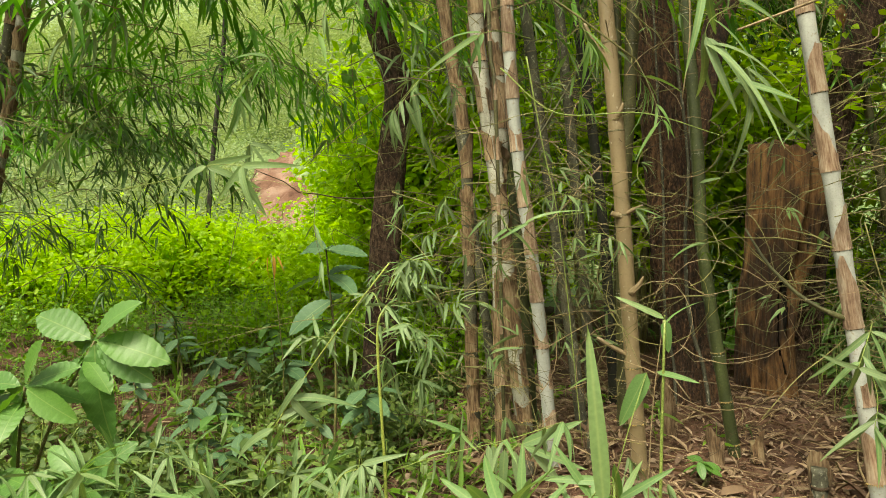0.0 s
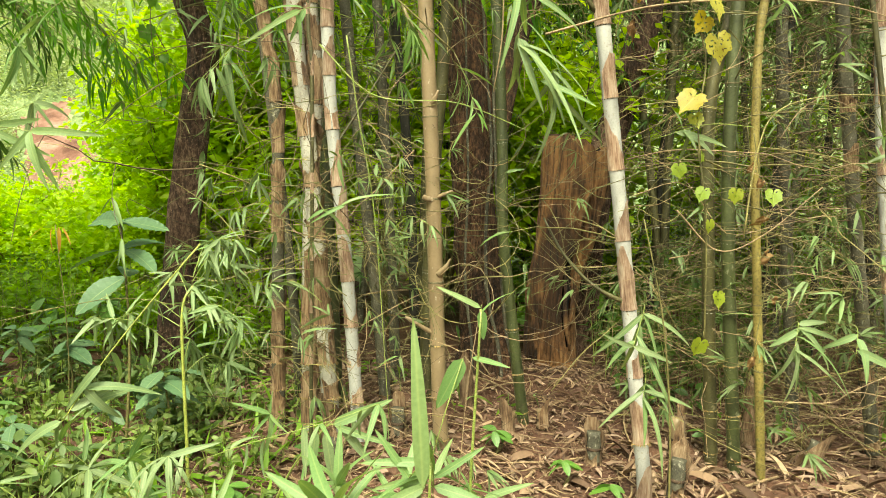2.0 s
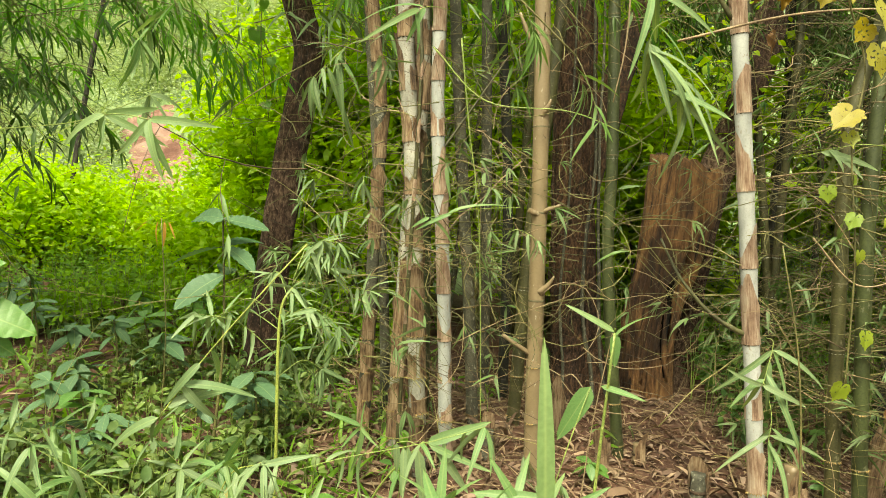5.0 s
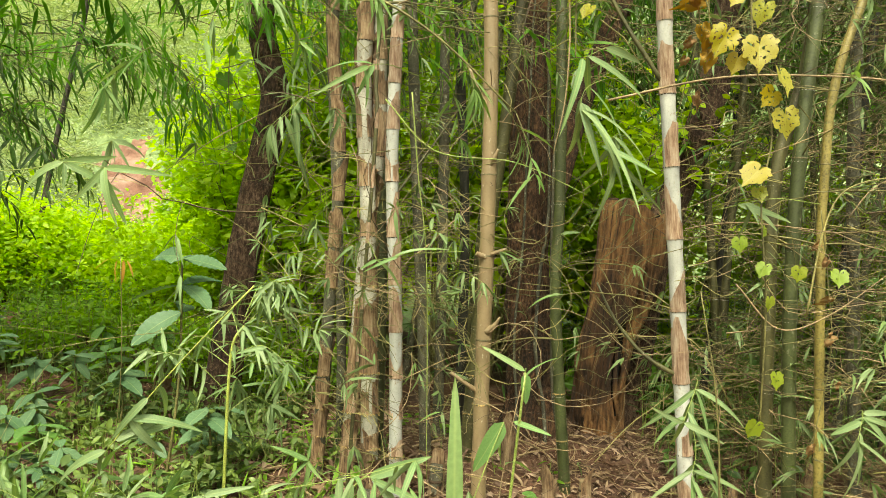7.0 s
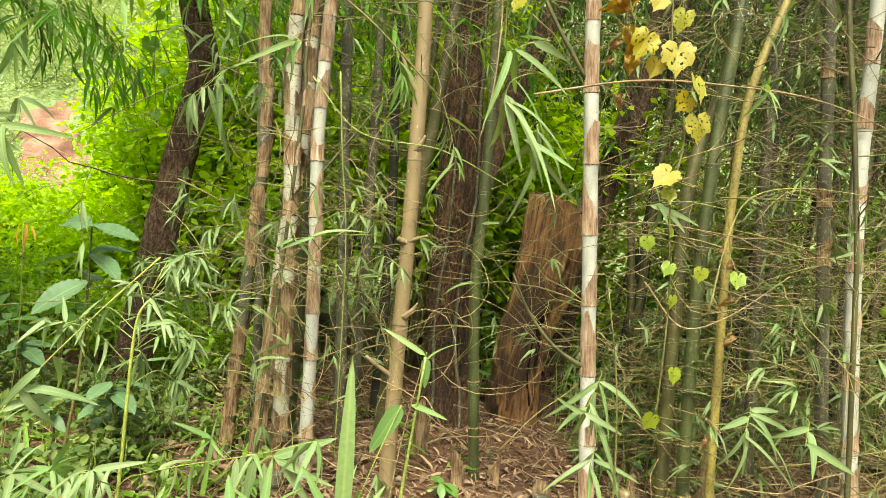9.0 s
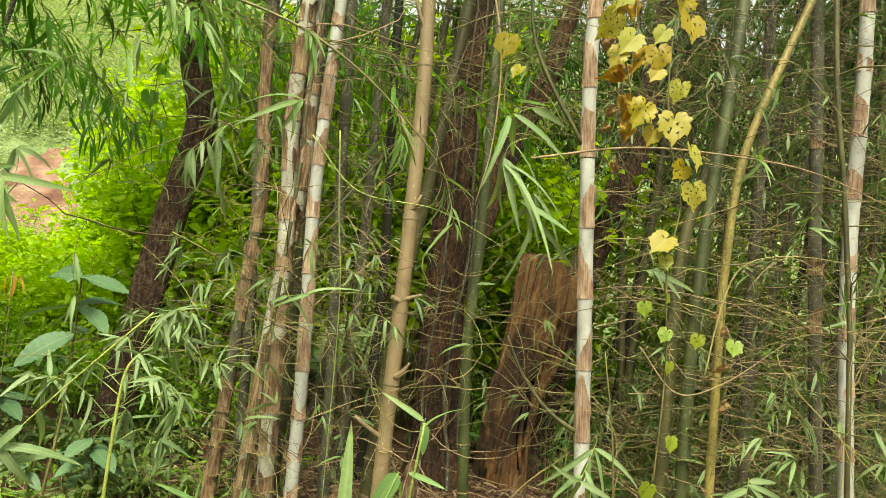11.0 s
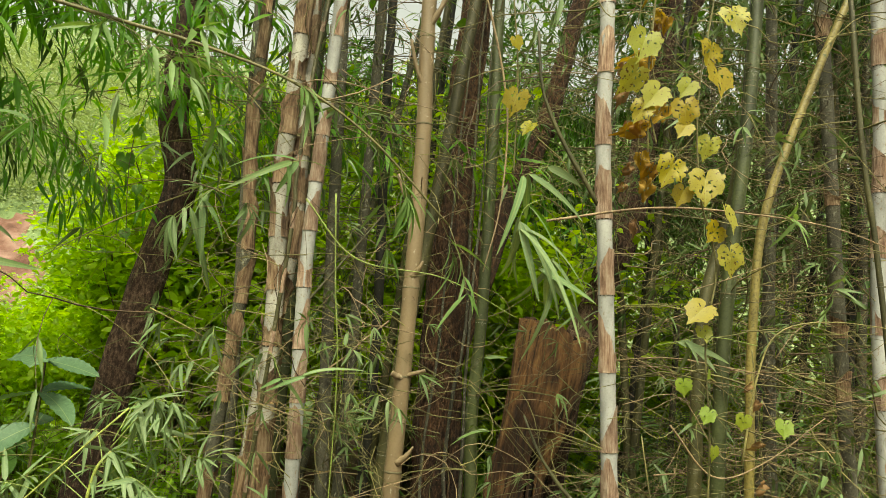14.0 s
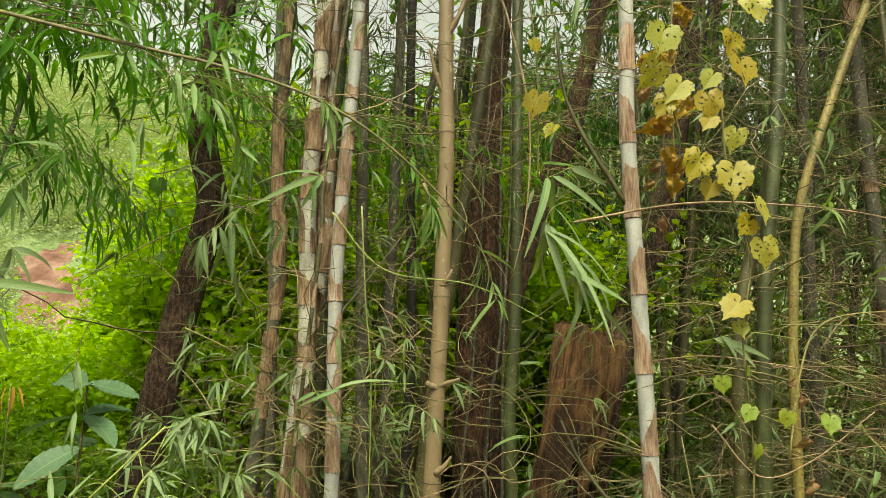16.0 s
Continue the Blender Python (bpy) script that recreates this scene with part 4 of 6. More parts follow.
def build_stump():
    """Broken hollow trunk: a thick leaning shell, a crack down its face widening into a rotten hole, a torn rim."""
    base = np.array([1.08, 4.82, 0.0])
    root = thing("tree_stump", base, "tall broken hollow stump of rotten brown wood", "tree stump")
    sides, rows = 96, 60
    a = np.linspace(0, 2 * np.pi, sides, endpoint=False)
    turn = lambda c: (a - c + np.pi) % (2 * np.pi) - np.pi
    rim = 1.69 - 0.05 * np.cos(a) + 0.02 * np.sin(a * 3 + 1) + 0.012 * np.sin(a * 11) + rng.normal(0, 0.006, sides)
    hs = [0, 0.12, 0.5, 0.75, 1.0, 1.4, 1.75]

    def wall(shrink):
        v = np.empty((rows, sides, 3))
        for i in range(rows):
            u = i / (rows - 1)
            for j in range(sides):
                z = u * rim[j]
                mid = np.interp(z, hs, [0.0, 0.0, -0.02, -0.005, 0.045, 0.11, 0.115])
                r = np.interp(z, hs, [0.25, 0.19, 0.165, 0.18, 0.205, 0.235, 0.23]) * shrink
                ca, sa = math.cos(a[j]), math.sin(a[j])
                r *= 1 + 0.13 * noise.fractal(Vector((ca * 1.6, sa * 1.6, z * 0.8)), 0.6, 2.1, 3)
                r *= 1 + 0.05 * noise.fractal(Vector((ca * 8, sa * 8, z * 0.9 + 5)), 0.7, 2.1, 4)
                r *= 1 - 0.3 * math.exp(-((turn(5.0 + 0.25 * z)[j] / 0.13) ** 2)) * min(1.0, max(0.0, z - 0.3))
                r *= 1 - 0.42 * math.exp(-((turn(5.45)[j] / 0.34) ** 2)) * min(1.0, max(0.0, z - 0.2) * 2)
                v[i, j] = (r * ca + mid, r * sa * 0.85, z - 0.06)
        return v.reshape(-1, 3)

    i, j = np.meshgrid(np.arange(rows - 1), np.arange(sides), indexing="ij")
    k = (j + 1) % sides
    f = np.stack([i * sides + j, i * sides + k, (i + 1) * sides + k, (i + 1) * sides + j], -1).reshape(-1, 4)
    n = rows * sides
    j = np.arange(sides)
    top = np.stack([(rows - 1) * sides + j, (rows - 1) * sides + (j + 1) % sides, n + (rows - 1) * sides + (j + 1) % sides, n + (rows - 1) * sides + j], -1)
    v = np.vstack([wall(1.0), wall(0.66)])
    mid = v[f].mean(1)
    near = ((np.arctan2(mid[:, 1] / 0.85, mid[:, 0]) - (5.22 - 2 * np.pi)) / 0.42) ** 2 + ((mid[:, 2] - 0.6 - 0.05 * np.sin(mid[:, 0] * 60)) / 0.34) ** 2
    f = f[near > 1]
    part("trunk_shell", tubes_mesh("trunk_shell", [(v, np.vstack([f, top]))], WOOD_OLD), root)
    # Inner wall gets the painted shade, since light falls in from the rim.
    part("hollow", tubes_mesh("hollow", [(v[n:], f[:, ::-1])], HOLLOW_SHADE), root, "inside of the hollow, its shade painted dark")
    for n_ in range(9):
        ang = rng.uniform(3.3, 5.9)
        p = np.array([0.19 * math.cos(ang) - 0.01, 0.16 * math.sin(ang), rng.uniform(0.05, 0.5)])
        q = p + [rng.normal(0, 0.03), 0.0, rng.uniform(0.25, 0.6)]
        w = rng.uniform(0.6, 1.4, (8, 7))
        part("splinter", tubes_mesh("splinter", [tube(spline([p, (p + q) / 2 + rng.normal(0, 0.012, 3), q], 8), [0.008, 0.014, 0.018, 0.018, 0.015, 0.012, 0.008, 0.003], 7, w)], WOOD_OLD), root)


build_stump()


# ---- undergrowth ----
def stuff(name, label, category, mesh):
    return tagged(part(name, mesh), label, category, "", "stuff")


def on_ground(n, x0, x1, y0, y1):
    x, y = rng.uniform(x0, x1, n), rng.uniform(y0, y1, n)
    return x, y, height(x, y)


def clumped(x, y, scale, level):
    keep = np.array([noise.noise(Vector((a * scale, b * scale, 3.3))) > level for a, b in zip(x, y)])
    return keep


def build_litter():
    x, y, z = on_ground(52000, -5.5, 5.5, -3.5, 6.0)
    away = np.where(x < -1.0, 0.95, 0.9) * np.where(y > 5, 0.4, 1.0) * np.clip((y + 4) / 5.5, 0.5, 1)
    away *= np.where((x > -0.9) & (x < 3.2) & (y > 2.1) & (y < 4.8), 1.5, 0.9) * np.array([0.6 + 0.8 * noise.noise(Vector((p * 0.8, q * 0.8, 1.7))) for p, q in zip(x, y)])
    keep = rng.random(len(x)) < away
    x, y, z = x[keep], y[keep], z[keep]
    ex, ey, ez = on_ground(8000, -0.9, 3.4, 1.9, 4.8)
    x, y, z = np.r_[x, ex], np.r_[y, ey], np.r_[z, ez]
    n = len(x)
    at = np.stack([x, y, z + rng.uniform(0.006, 0.035, n)], -1)
    d = rand_dirs(n, 0.0)
    d[:, 2] *= 0.35
    stuff("leaf_litter", "layer of dry fallen bamboo leaves on the soil", "leaf litter", leaves_mesh("leaf_litter", LANCE_FAR, at, d, 0.03 + 0.10 * rng.random(n) ** 2.2, LITTER, rng.normal(0, 0.5, n)))
    k = 8000
    x, y, z = on_ground(k, -1.4, 3.6, 1.9, 5.0)
    d = rand_dirs(k, 0.0)
    d[:, 2] *= 0.3
    stuff("fallen_sheaths", "curled tan fragments of fallen bamboo sheaths", "leaf litter", leaves_mesh("fallen_sheaths", [blade(5, w, bb, 0.8, 0.4, 0.05, 0.0, 0.4) for w, bb in ((0.14, 0.2), (0.22, 0.5), (0.34, 0.3))], np.stack([x, y, z + rng.uniform(0.008, 0.03, k)], -1), d, 0.015 + 0.085 * rng.random(k) ** 2.5, FLAKES, rng.normal(0, 0.6, k)))
    m = 420
    x = np.where(np.arange(m) % 2, rng.normal(-0.2, 0.3, m), rng.normal(1.6, 0.55, m))
    y = np.where(np.arange(m) % 2, rng.normal(3.6, 0.2, m), rng.normal(3.2, 0.2, m))
    d = rand_dirs(m, 0.5)
    d[:, 2] = np.abs(d[:, 2])
    stuff("sheath_shreds", "tattered tan sheath shreds round the culm bases", "leaf litter", leaves_mesh("sheath_shreds", [blade(5, w, bb, 0.8, 0.4, 0.06, 0.0, 0.4) for w, bb in ((0.2, 0.3), (0.34, 0.6))], np.stack([x, y, height(x, y) + 0.005], -1), d, rng.uniform(0.04, 0.14, m), LITTER, rng.normal(0, 0.6, m)))
    m = 900
    x, y, z = on_ground(m, -1.5, 4, 1.8, 5.5)
    pieces = []
    for a, b, c in zip(x, y, z):
        ang, ln = rng.uniform(0, 6.28), rng.uniform(0.1, 0.6)
        e = np.array([a + math.cos(ang) * ln, b + math.sin(ang) * ln, 0])
        e[2] = height(e[0], e[1]) + rng.uniform(0.01, 0.05)
        s = np.array([a, b, c + 0.015])
        pieces.append(tube(spline([s, (s + e) / 2 + rng.normal(0, 0.02, 3), e], 6), 0.0014 + 0.006 * rng.random() ** 3, 5))
    stuff("fallen_twigs", "dry broken twigs lying on the ground", "twigs", tubes_mesh("fallen_twigs", pieces, TWIG_DRY))


build_litter()


def plantlets(name, label, n, box, tall, leaf, per, mat, templates, level=-0.05, stem=TWIG_GREEN, scale=1.2, lift=0.1):
    """Many small low plants: thin stems with spreading leaves."""
    x, y, z = on_ground(n, *box)
    keep = clumped(x, y, scale, level)
    x, y, z = x[keep], y[keep], z[keep]
    at, to, size, pieces = [], [], [], []
    for a, b, c in zip(x, y, z):
        h = tall * rng.uniform(0.35, 1.15)
        top = np.array([a + rng.normal(0, 0.12 * h), b + rng.normal(0, 0.12 * h), c + h])
        pieces.append(tube(spline([(a, b, c - 0.02), ((a + top[0]) / 2, (b + top[1]) / 2, c + h * 0.55), top], 4), [0.003, 0.003, 0.002, 0.0015], 4, None, False))
        k = rng.integers(max(2, per - 2), per + 3)
        u = rng.uniform(0.35, 1.0, k)[:, None]
        p = np.array([a, b, c]) * (1 - u) + top * u
        at.append(p)
        to.append(rand_dirs(k, lift))
        size.append(leaf * rng.uniform(0.55, 1.2, k))
    at, to, size = np.vstack(at), np.vstack(to), np.concatenate(size)
    stuff(name, label, "plants", leaves_mesh(name, templates, at + to * 0.02, to, size, mat))
    stuff(name + "_stems", "thin green stems of " + name.replace("_", " "), "plants", tubes_mesh(name + "_stems", pieces, stem))


plantlets("ground_cover", "low broad-leaved plants covering the shaded ground", 1350, (-4.6, -0.95, 2.3, 5.2), 0.22, 0.07, 8, COVER, OVAL, 0.1)
plantlets("seedlings", "small light green seedlings between dry leaves", 1500, (-4.6, -0.5, 2.0, 5.6), 0.2, 0.055, 8, COVER_LIGHT, OVAL, 0.0, scale=2.3)
plantlets("ground_cover", "scattered small seedlings among dry leaves", 170, (-0.8, 3.5, 2.0, 4.6), 0.13, 0.055, 5, GRASS, OVAL, 0.0)
plantlets("ground_cover", "low plants round the edge of the clearing", 1100, (-6, 6, -3.5, 1.2), 0.18, 0.08, 7, COVER, OVAL_FAR, 0.08)
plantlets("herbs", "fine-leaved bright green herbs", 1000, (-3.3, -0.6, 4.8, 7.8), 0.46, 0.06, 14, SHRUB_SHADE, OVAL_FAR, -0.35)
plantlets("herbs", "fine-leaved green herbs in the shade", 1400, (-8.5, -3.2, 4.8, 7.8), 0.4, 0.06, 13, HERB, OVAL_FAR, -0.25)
# Dark leaves added to deepen the gaps low in the thicket.
plantlets("shade_plants", "dark leafy plants in the shade of the thicket", 190, (1.35, 4.6, 3.9, 5.2), 0.5, 0.085, 10, BAMBOO_SHADED, OVAL, -0.2)
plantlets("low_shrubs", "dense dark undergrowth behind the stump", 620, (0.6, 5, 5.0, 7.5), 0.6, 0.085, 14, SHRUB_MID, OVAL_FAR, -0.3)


def build_grass():
    x, y, z = on_ground(3000, -5.5, -0.4, 1.6, 7.0)
    keep = clumped(x, y, 1.6, -0.05)
    x, y, z = x[keep], y[keep], z[keep]
    n = len(x)
    d = rand_dirs(n, 1.1)
    stuff("grass", "thin green grass blades between the plants", "grass", leaves_mesh("grass", LANCE, np.stack([x, y, z], -1), d, rng.uniform(0.08, 0.24, n), HERB))


build_grass()


def shrub(x, y, tall, wide, n, leaf, mat, label, group="shrubs"):
    z = float(height(x, y))
    root = thing("shrub", (x, y, z), label, "shrub", group)
    ends = []
    for _ in range(7):
        ang, r = rng.uniform(0, 6.28), wide * rng.uniform(0.3, 1.0)
        e = np.array([math.cos(ang) * r, math.sin(ang) * r, tall * rng.uniform(0.55, 1.0)])
        p = spline([(0, 0, -0.03), e * [0.35, 0.35, 0.6] + rng.normal(0, 0.05, 3), e], 8)
        part("stem", tubes_mesh("stem", [tube(p, np.linspace(0.014, 0.004, 8), 5)], TWIG_OLIVE), root)
        ends += [p[3], p[5], p[6], p[7]]
    c = np.array(ends)[rng.integers(0, len(ends), n // 7)]
    c = c + rng.normal(0, 0.2 * wide + 0.05, c.shape)
    c[:, 2] = np.clip(c[:, 2], 0.03, None)
    at = np.repeat(c, 7, 0) + rng.normal(0, leaf * 0.8, (len(c) * 7, 3))
    at[:, 2] = np.clip(at[:, 2], 0.02, None)
    tagged(part("leaves", leaves_mesh("leaves", OVAL_FAR, at, rand_dirs(len(at), -0.1), leaf * rng.uniform(0.6, 1.25, len(at)), mat), root), "", "", "", "stuff")


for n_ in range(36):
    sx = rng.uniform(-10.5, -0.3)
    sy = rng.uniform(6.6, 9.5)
    shrub(sx, sy, rng.uniform(0.9, 1.6) * (1.2 if sx > -2.4 else 0.66), rng.uniform(0.5, 0.8), 2900, 0.08, SHRUB_SUNLIT if sx > -7.5 else SHRUB_SHADE, "sunlit lime-green shrub with dense small leaves", "bright shrubs")
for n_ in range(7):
    shrub(-3.1 + 0.28 * n_ + rng.normal(0, 0.1), rng.uniform(7.4, 8.8), rng.uniform(2.1, 2.9), 0.6, 2400, 0.1, SHRUB_SUNLIT, "tall sunlit lime-green shrub with broad leaves", "bright shrubs")
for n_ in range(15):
    shrub(rng.uniform(-1.5, 0.8), rng.uniform(5.6, 7.5), rng.uniform(2.0, 3.6), 0.7, 2200, 0.1, SHRUB_SUNLIT, "tall leafy green shrub behind the bamboo", "tall shrubs")
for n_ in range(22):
    shrub(rng.uniform(0.7, 1.9) if n_ < 8 else rng.uniform(0.6, 6.5), rng.uniform(5.7, 8.5), rng.uniform(1.4, 3.0), 0.9, 1700, 0.11, SHRUB_SUNLIT if n_ % 2 == 0 or n_ < 8 else SHRUB_SHADE, "tall leafy green shrub behind the bamboo", "tall shrubs")


def build_hill():
    """Bushes on the far slope: many leafy tufts, gathered into rounded masses with gaps."""
    at, to, size = [], [], []
    m = 0
    while m < 5200:
        if m % 5:
            y = 11.5 + 22 * rng.random() ** 1.4
            x = rng.uniform(-1.1 * y - 2.5, 0.15 * y)
        else:
            x, y = rng.uniform(-32, 22), 9.6 + 37 * rng.random() ** 1.6
        if in_scar(np.array(x), np.array(y)) or in_scar(np.array(x), np.array(y - 0.3)):
            continue
        m += 1
        z, r = float(height(x, y)), rng.uniform(0.35, 1.2) * (0.35 + y / 26)
        k = int(105 * rng.uniform(0.7, 1.3))
        d = rng.normal(0, 1, (k, 3))
        d[:, 2] = np.abs(d[:, 2])
        d /= np.linalg.norm(d, axis=1)[:, None]
        p = np.array([x, y, z]) + d * r * rng.uniform(0.55, 1.05, (k, 1)) * [1, 1, rng.uniform(0.7, 1.6)]
        if (p[:, 1] < 19).any():
            p = p[~in_scar(p[:, 0], p[:, 1])]
        at.append(p)
        to.append(rand_dirs(len(p), -0.1) * [1, 1, 0.6])
        size.append(rng.uniform(0.05, 0.105, len(p)) * (0.5 + y / 26))
    at = np.vstack(at)
    stuff("hillside_bushes", "green bushes and trees on the far hillside, paled for haze", "bushes", leaves_mesh("hillside_bushes", TUFT, at, np.vstack(to), np.concatenate(size), HILL, rng.normal(0, 0.22, len(at))))


build_hill()


def build_unseen_woods():
    """Woods added round the clearing, out of sight, to hold back light from the horizon."""
    at, to, size = [], [], []
    for _ in range(240):
        a = rng.uniform(math.pi * 0.98, math.pi * 2.06)
        r = rng.uniform(9, 15)
        x, y = r * math.cos(a), r * math.sin(a) + 2
        z, k = rng.uniform(0, 3.5), 60
        p = np.array([x, y, z]) + rng.normal(0, 0.8, (k, 3))
        p[:, 2] = np.abs(p[:, 2])
        at.append(p)
        to.append(rand_dirs(k, -0.1))
        size.append(rng.uniform(0.25, 0.5, k))
    stuff("forest_edge", "unseen woods added to hold back low sky light", "woods", leaves_mesh("forest_edge", TUFT, np.vstack(at), np.vstack(to), np.concatenate(size), SHRUB_MID))


build_unseen_woods()


# ---- hanging bamboo foliage ----
def arching_branch(label, pts, r, fans, leaf, mat, twig, name="bamboo_branch", per=5, hang=0.45, split=True):
    """A long arching branch that carries twigs with fans of hanging leaves."""
    base = np.array(pts[0], float)
    path = spline(np.array(pts, float) - base, 40)
    root = thing(name, base, label, "bamboo branch", "hanging bamboo branches")
    stem = part("stem", tubes_mesh("stem", [tube(path, np.linspace(r, r * 0.4, 40), 5)], twig), root)
    rods, at, to, size = [], [], [], []
    way = np.gradient(path, axis=0)
    for _ in range(fans):
        k = rng.integers(4, 40)
        d = way[k] / np.linalg.norm(way[k]) * 0.6 + rng.normal(0, 0.6, 3)
        d[2] -= hang
        ln = rng.uniform(0.06, 0.38)
        s = np.linspace(0, 1, 6)[:, None]
        q = path[k] + d * s * ln
        q[:, 2] -= (0.25 * ln * s**2)[:, 0]
        rod = tube(q, np.linspace(0.002, 0.0009, 6), 4, None, False)
        if split:
            part("twig", tubes_mesh("twig", [rod], twig), stem)
        else:
            rods.append(rod)
        for u in (3, 4, 5, 5):
            for _ in range(rng.integers(1, max(2, per - 1))):
                e = d + rng.normal(0, 0.6, 3)
                e[2] -= 0.5
                at.append(q[u])
                to.append(e)
                size.append(leaf * rng.uniform(0.55, 1.2))
    if rods:
        tagged(part("twigwork", tubes_mesh("twigwork", rods, twig), root), "", "", "", "stuff")
    tagged(part("leaves", leaves_mesh("leaves", LANCE, at, to, size, mat), root), "", "", "", "stuff")
    return root


arching_branch("long yellowish bamboo branch arching overhead", [(-1.9, 2.55, 2.44), (-1.54, 2.6, 2.40), (-1.0, 2.6, 2.33), (-0.74, 2.6, 2.30), (-0.41, 2.6, 2.23), (-0.12, 2.62, 2.09), (0.2, 2.7, 1.85)], 0.009, 14, 0.15, BAMBOO_PALE, TWIG_OLIVE, split=False)


def bough(label, pts, leaf, mat, twig=TWIG_OLIVE, r=0.004, step=0.1, reach=0.42, droop=0.34, split=False):
    """A leafy bamboo bough: side twigs left and right of the stem, each with leaves in two ranks."""
    base = np.array(pts[0], float)
    path = spline(np.array(pts, float) - base, 40)
    root = thing("bamboo_branch", base, label, "bamboo branch", "hanging bamboo branches")
    stem = part("stem", tubes_mesh("stem", [tube(path, np.linspace(r, r * 0.4, 40), 5)], twig), root)
    total = np.linalg.norm(np.diff(path, axis=0), axis=1).sum()
    count = max(5, int(total / step))
    rods, at, to, size = [], [], [], []
    for i in range(count):
        u = 0.12 + 0.88 * (i + rng.uniform(0, 0.6)) / count
        k = min(38, int(u * 39))
        way = path[k + 1] - path[k]
        way /= np.linalg.norm(way)
        side = np.cross(way, [0, 0, 1.0])
        side /= np.linalg.norm(side) + 1e-9
        d = way * rng.uniform(0.4, 0.9) + side * (1 if i % 2 else -1) * rng.uniform(0.4, 1.0) + [0, 0, rng.uniform(-0.5, 0.25)]
        d /= np.linalg.norm(d)
        ln = reach * rng.uniform(0.45, 1.1) * (1.15 - 0.5 * u)
        t = np.linspace(0, 1, 6)[:, None]
        q = path[k] + d * t * ln
        q[:, 2] -= (0.3 * ln * t**2)[:, 0]
        rods.append(tube(q, np.linspace(0.002, 0.0009, 6), 4, None, False))
        out = np.cross(d, [0, 0, 1.0])
        out /= np.linalg.norm(out) + 1e-9
        pairs = max(3, int(ln / 0.05))
        for m in range(pairs):
            v = 0.25 + 0.75 * (m + 1) / pairs
            p = q[0] + (q[-1] - q[0]) * v
            p[2] = np.interp(v, t[:, 0], q[:, 2])
            e = d * rng.uniform(0.5, 1.0) + out * (1 if m % 2 else -1) * rng.uniform(0.35, 0.9) + rng.normal(0, 0.15, 3)
            e[2] -= droop * rng.uniform(0.5, 1.6)
            if m == pairs - 1:
                e = d + [0, 0, -droop * 0.7]
            at.append(p)
            to.append(e)
            size.append(leaf * rng.uniform(0.65, 1.15))
    for rod in rods if split else ():
        part("twig", tubes_mesh("twig", [rod], twig), stem)
    if not split:
        tagged(part("twigwork", tubes_mesh("twigwork", rods, twig), root), "", "", "", "stuff")
    tagged(part("leaves", leaves_mesh("leaves", LANCE, at, to, size, mat, rng.normal(0, 0.35, len(at))), root), "", "", "", "stuff")
    return root


def left_boughs():
    """Boughs of the neighbouring clump hanging over the open side, thinning towards the view of the slope."""
    n = 0
    while n < 92:
        x0, y0, z0 = rng.uniform(-4.6, -0.7), rng.uniform(3.0, 5.6), 1.75 + 2.5 * rng.random() ** 0.85
        way = 1 if rng.random() < 0.7 else -1
        ln = rng.uniform(0.9, 1.7)
        ang = rng.normal(0, 0.45)
        p1 = (x0 + way * math.cos(ang) * ln * 0.5, y0 + math.sin(ang) * ln * 0.5, z0 + 0.08)
        p2 = (x0 + way * math.cos(ang) * ln, y0 + math.sin(ang) * ln, z0 - rng.uniform(0.1, 0.55))
        if any(-0.56 < q[0] / q[1] < -0.41 and q[2] < 1.6 + 0.15 * q[1] for q in ((x0, y0, z0), p1, p2)):
            continue
        if x0 > -1.5 and p2[0] > -0.5 and n % 6:
            continue
        bough("drooping bamboo bough with narrow dark leaves", [(x0, y0, z0), p1, p2], rng.uniform(0.16, 0.215), (BAMBOO_SHADED, BAMBOO_MID, BAMBOO_MID, BAMBOO_MID, BAMBOO_DUST)[n % 5], split=y0 < 3.6)
        n += 1
    for n in range(26):
        x0, y0, z0 = rng.uniform(-5.6, -2.9), rng.uniform(3.3, 5.2), rng.uniform(0.9, 2.6)
        ln = rng.uniform(0.7, 1.1) * (1 if n % 2 else -1)
        bough("drooping bamboo bough with narrow dark leaves", [(x0, y0, z0), (x0 + ln * 0.5, y0, z0 + 0.05), (x0 + ln, y0 - 0.1, z0 - 0.3)], 0.15, BAMBOO_SHADED if n % 2 else BAMBOO_DUST)


left_boughs()


def near_boughs():
    """Long-leaved green boughs hanging in from above on the open side."""
    for n in range(11):
        x0, y0, z0 = rng.uniform(-3.0, -1.2), rng.uniform(2.6, 3.9), rng.uniform(2.3, 2.8)
        z0 += 0.28 * (y0 - 2.6)
        ln = rng.uniform(0.8, 1.3)
        way = 1 if x0 + ln < -1.1 else -1
        bough("green bamboo bough with long hanging leaves", [(x0, y0, z0 + 0.1), (x0 + way * ln * 0.5, y0 + rng.normal(0, 0.1), z0 + 0.12), (x0 + way * ln, y0, z0 - rng.uniform(0.05, 0.3))], rng.uniform(0.17, 0.21), BAMBOO_DUST if n % 4 == 0 else BAMBOO_MID, reach=0.36, split=True)


near_boughs()


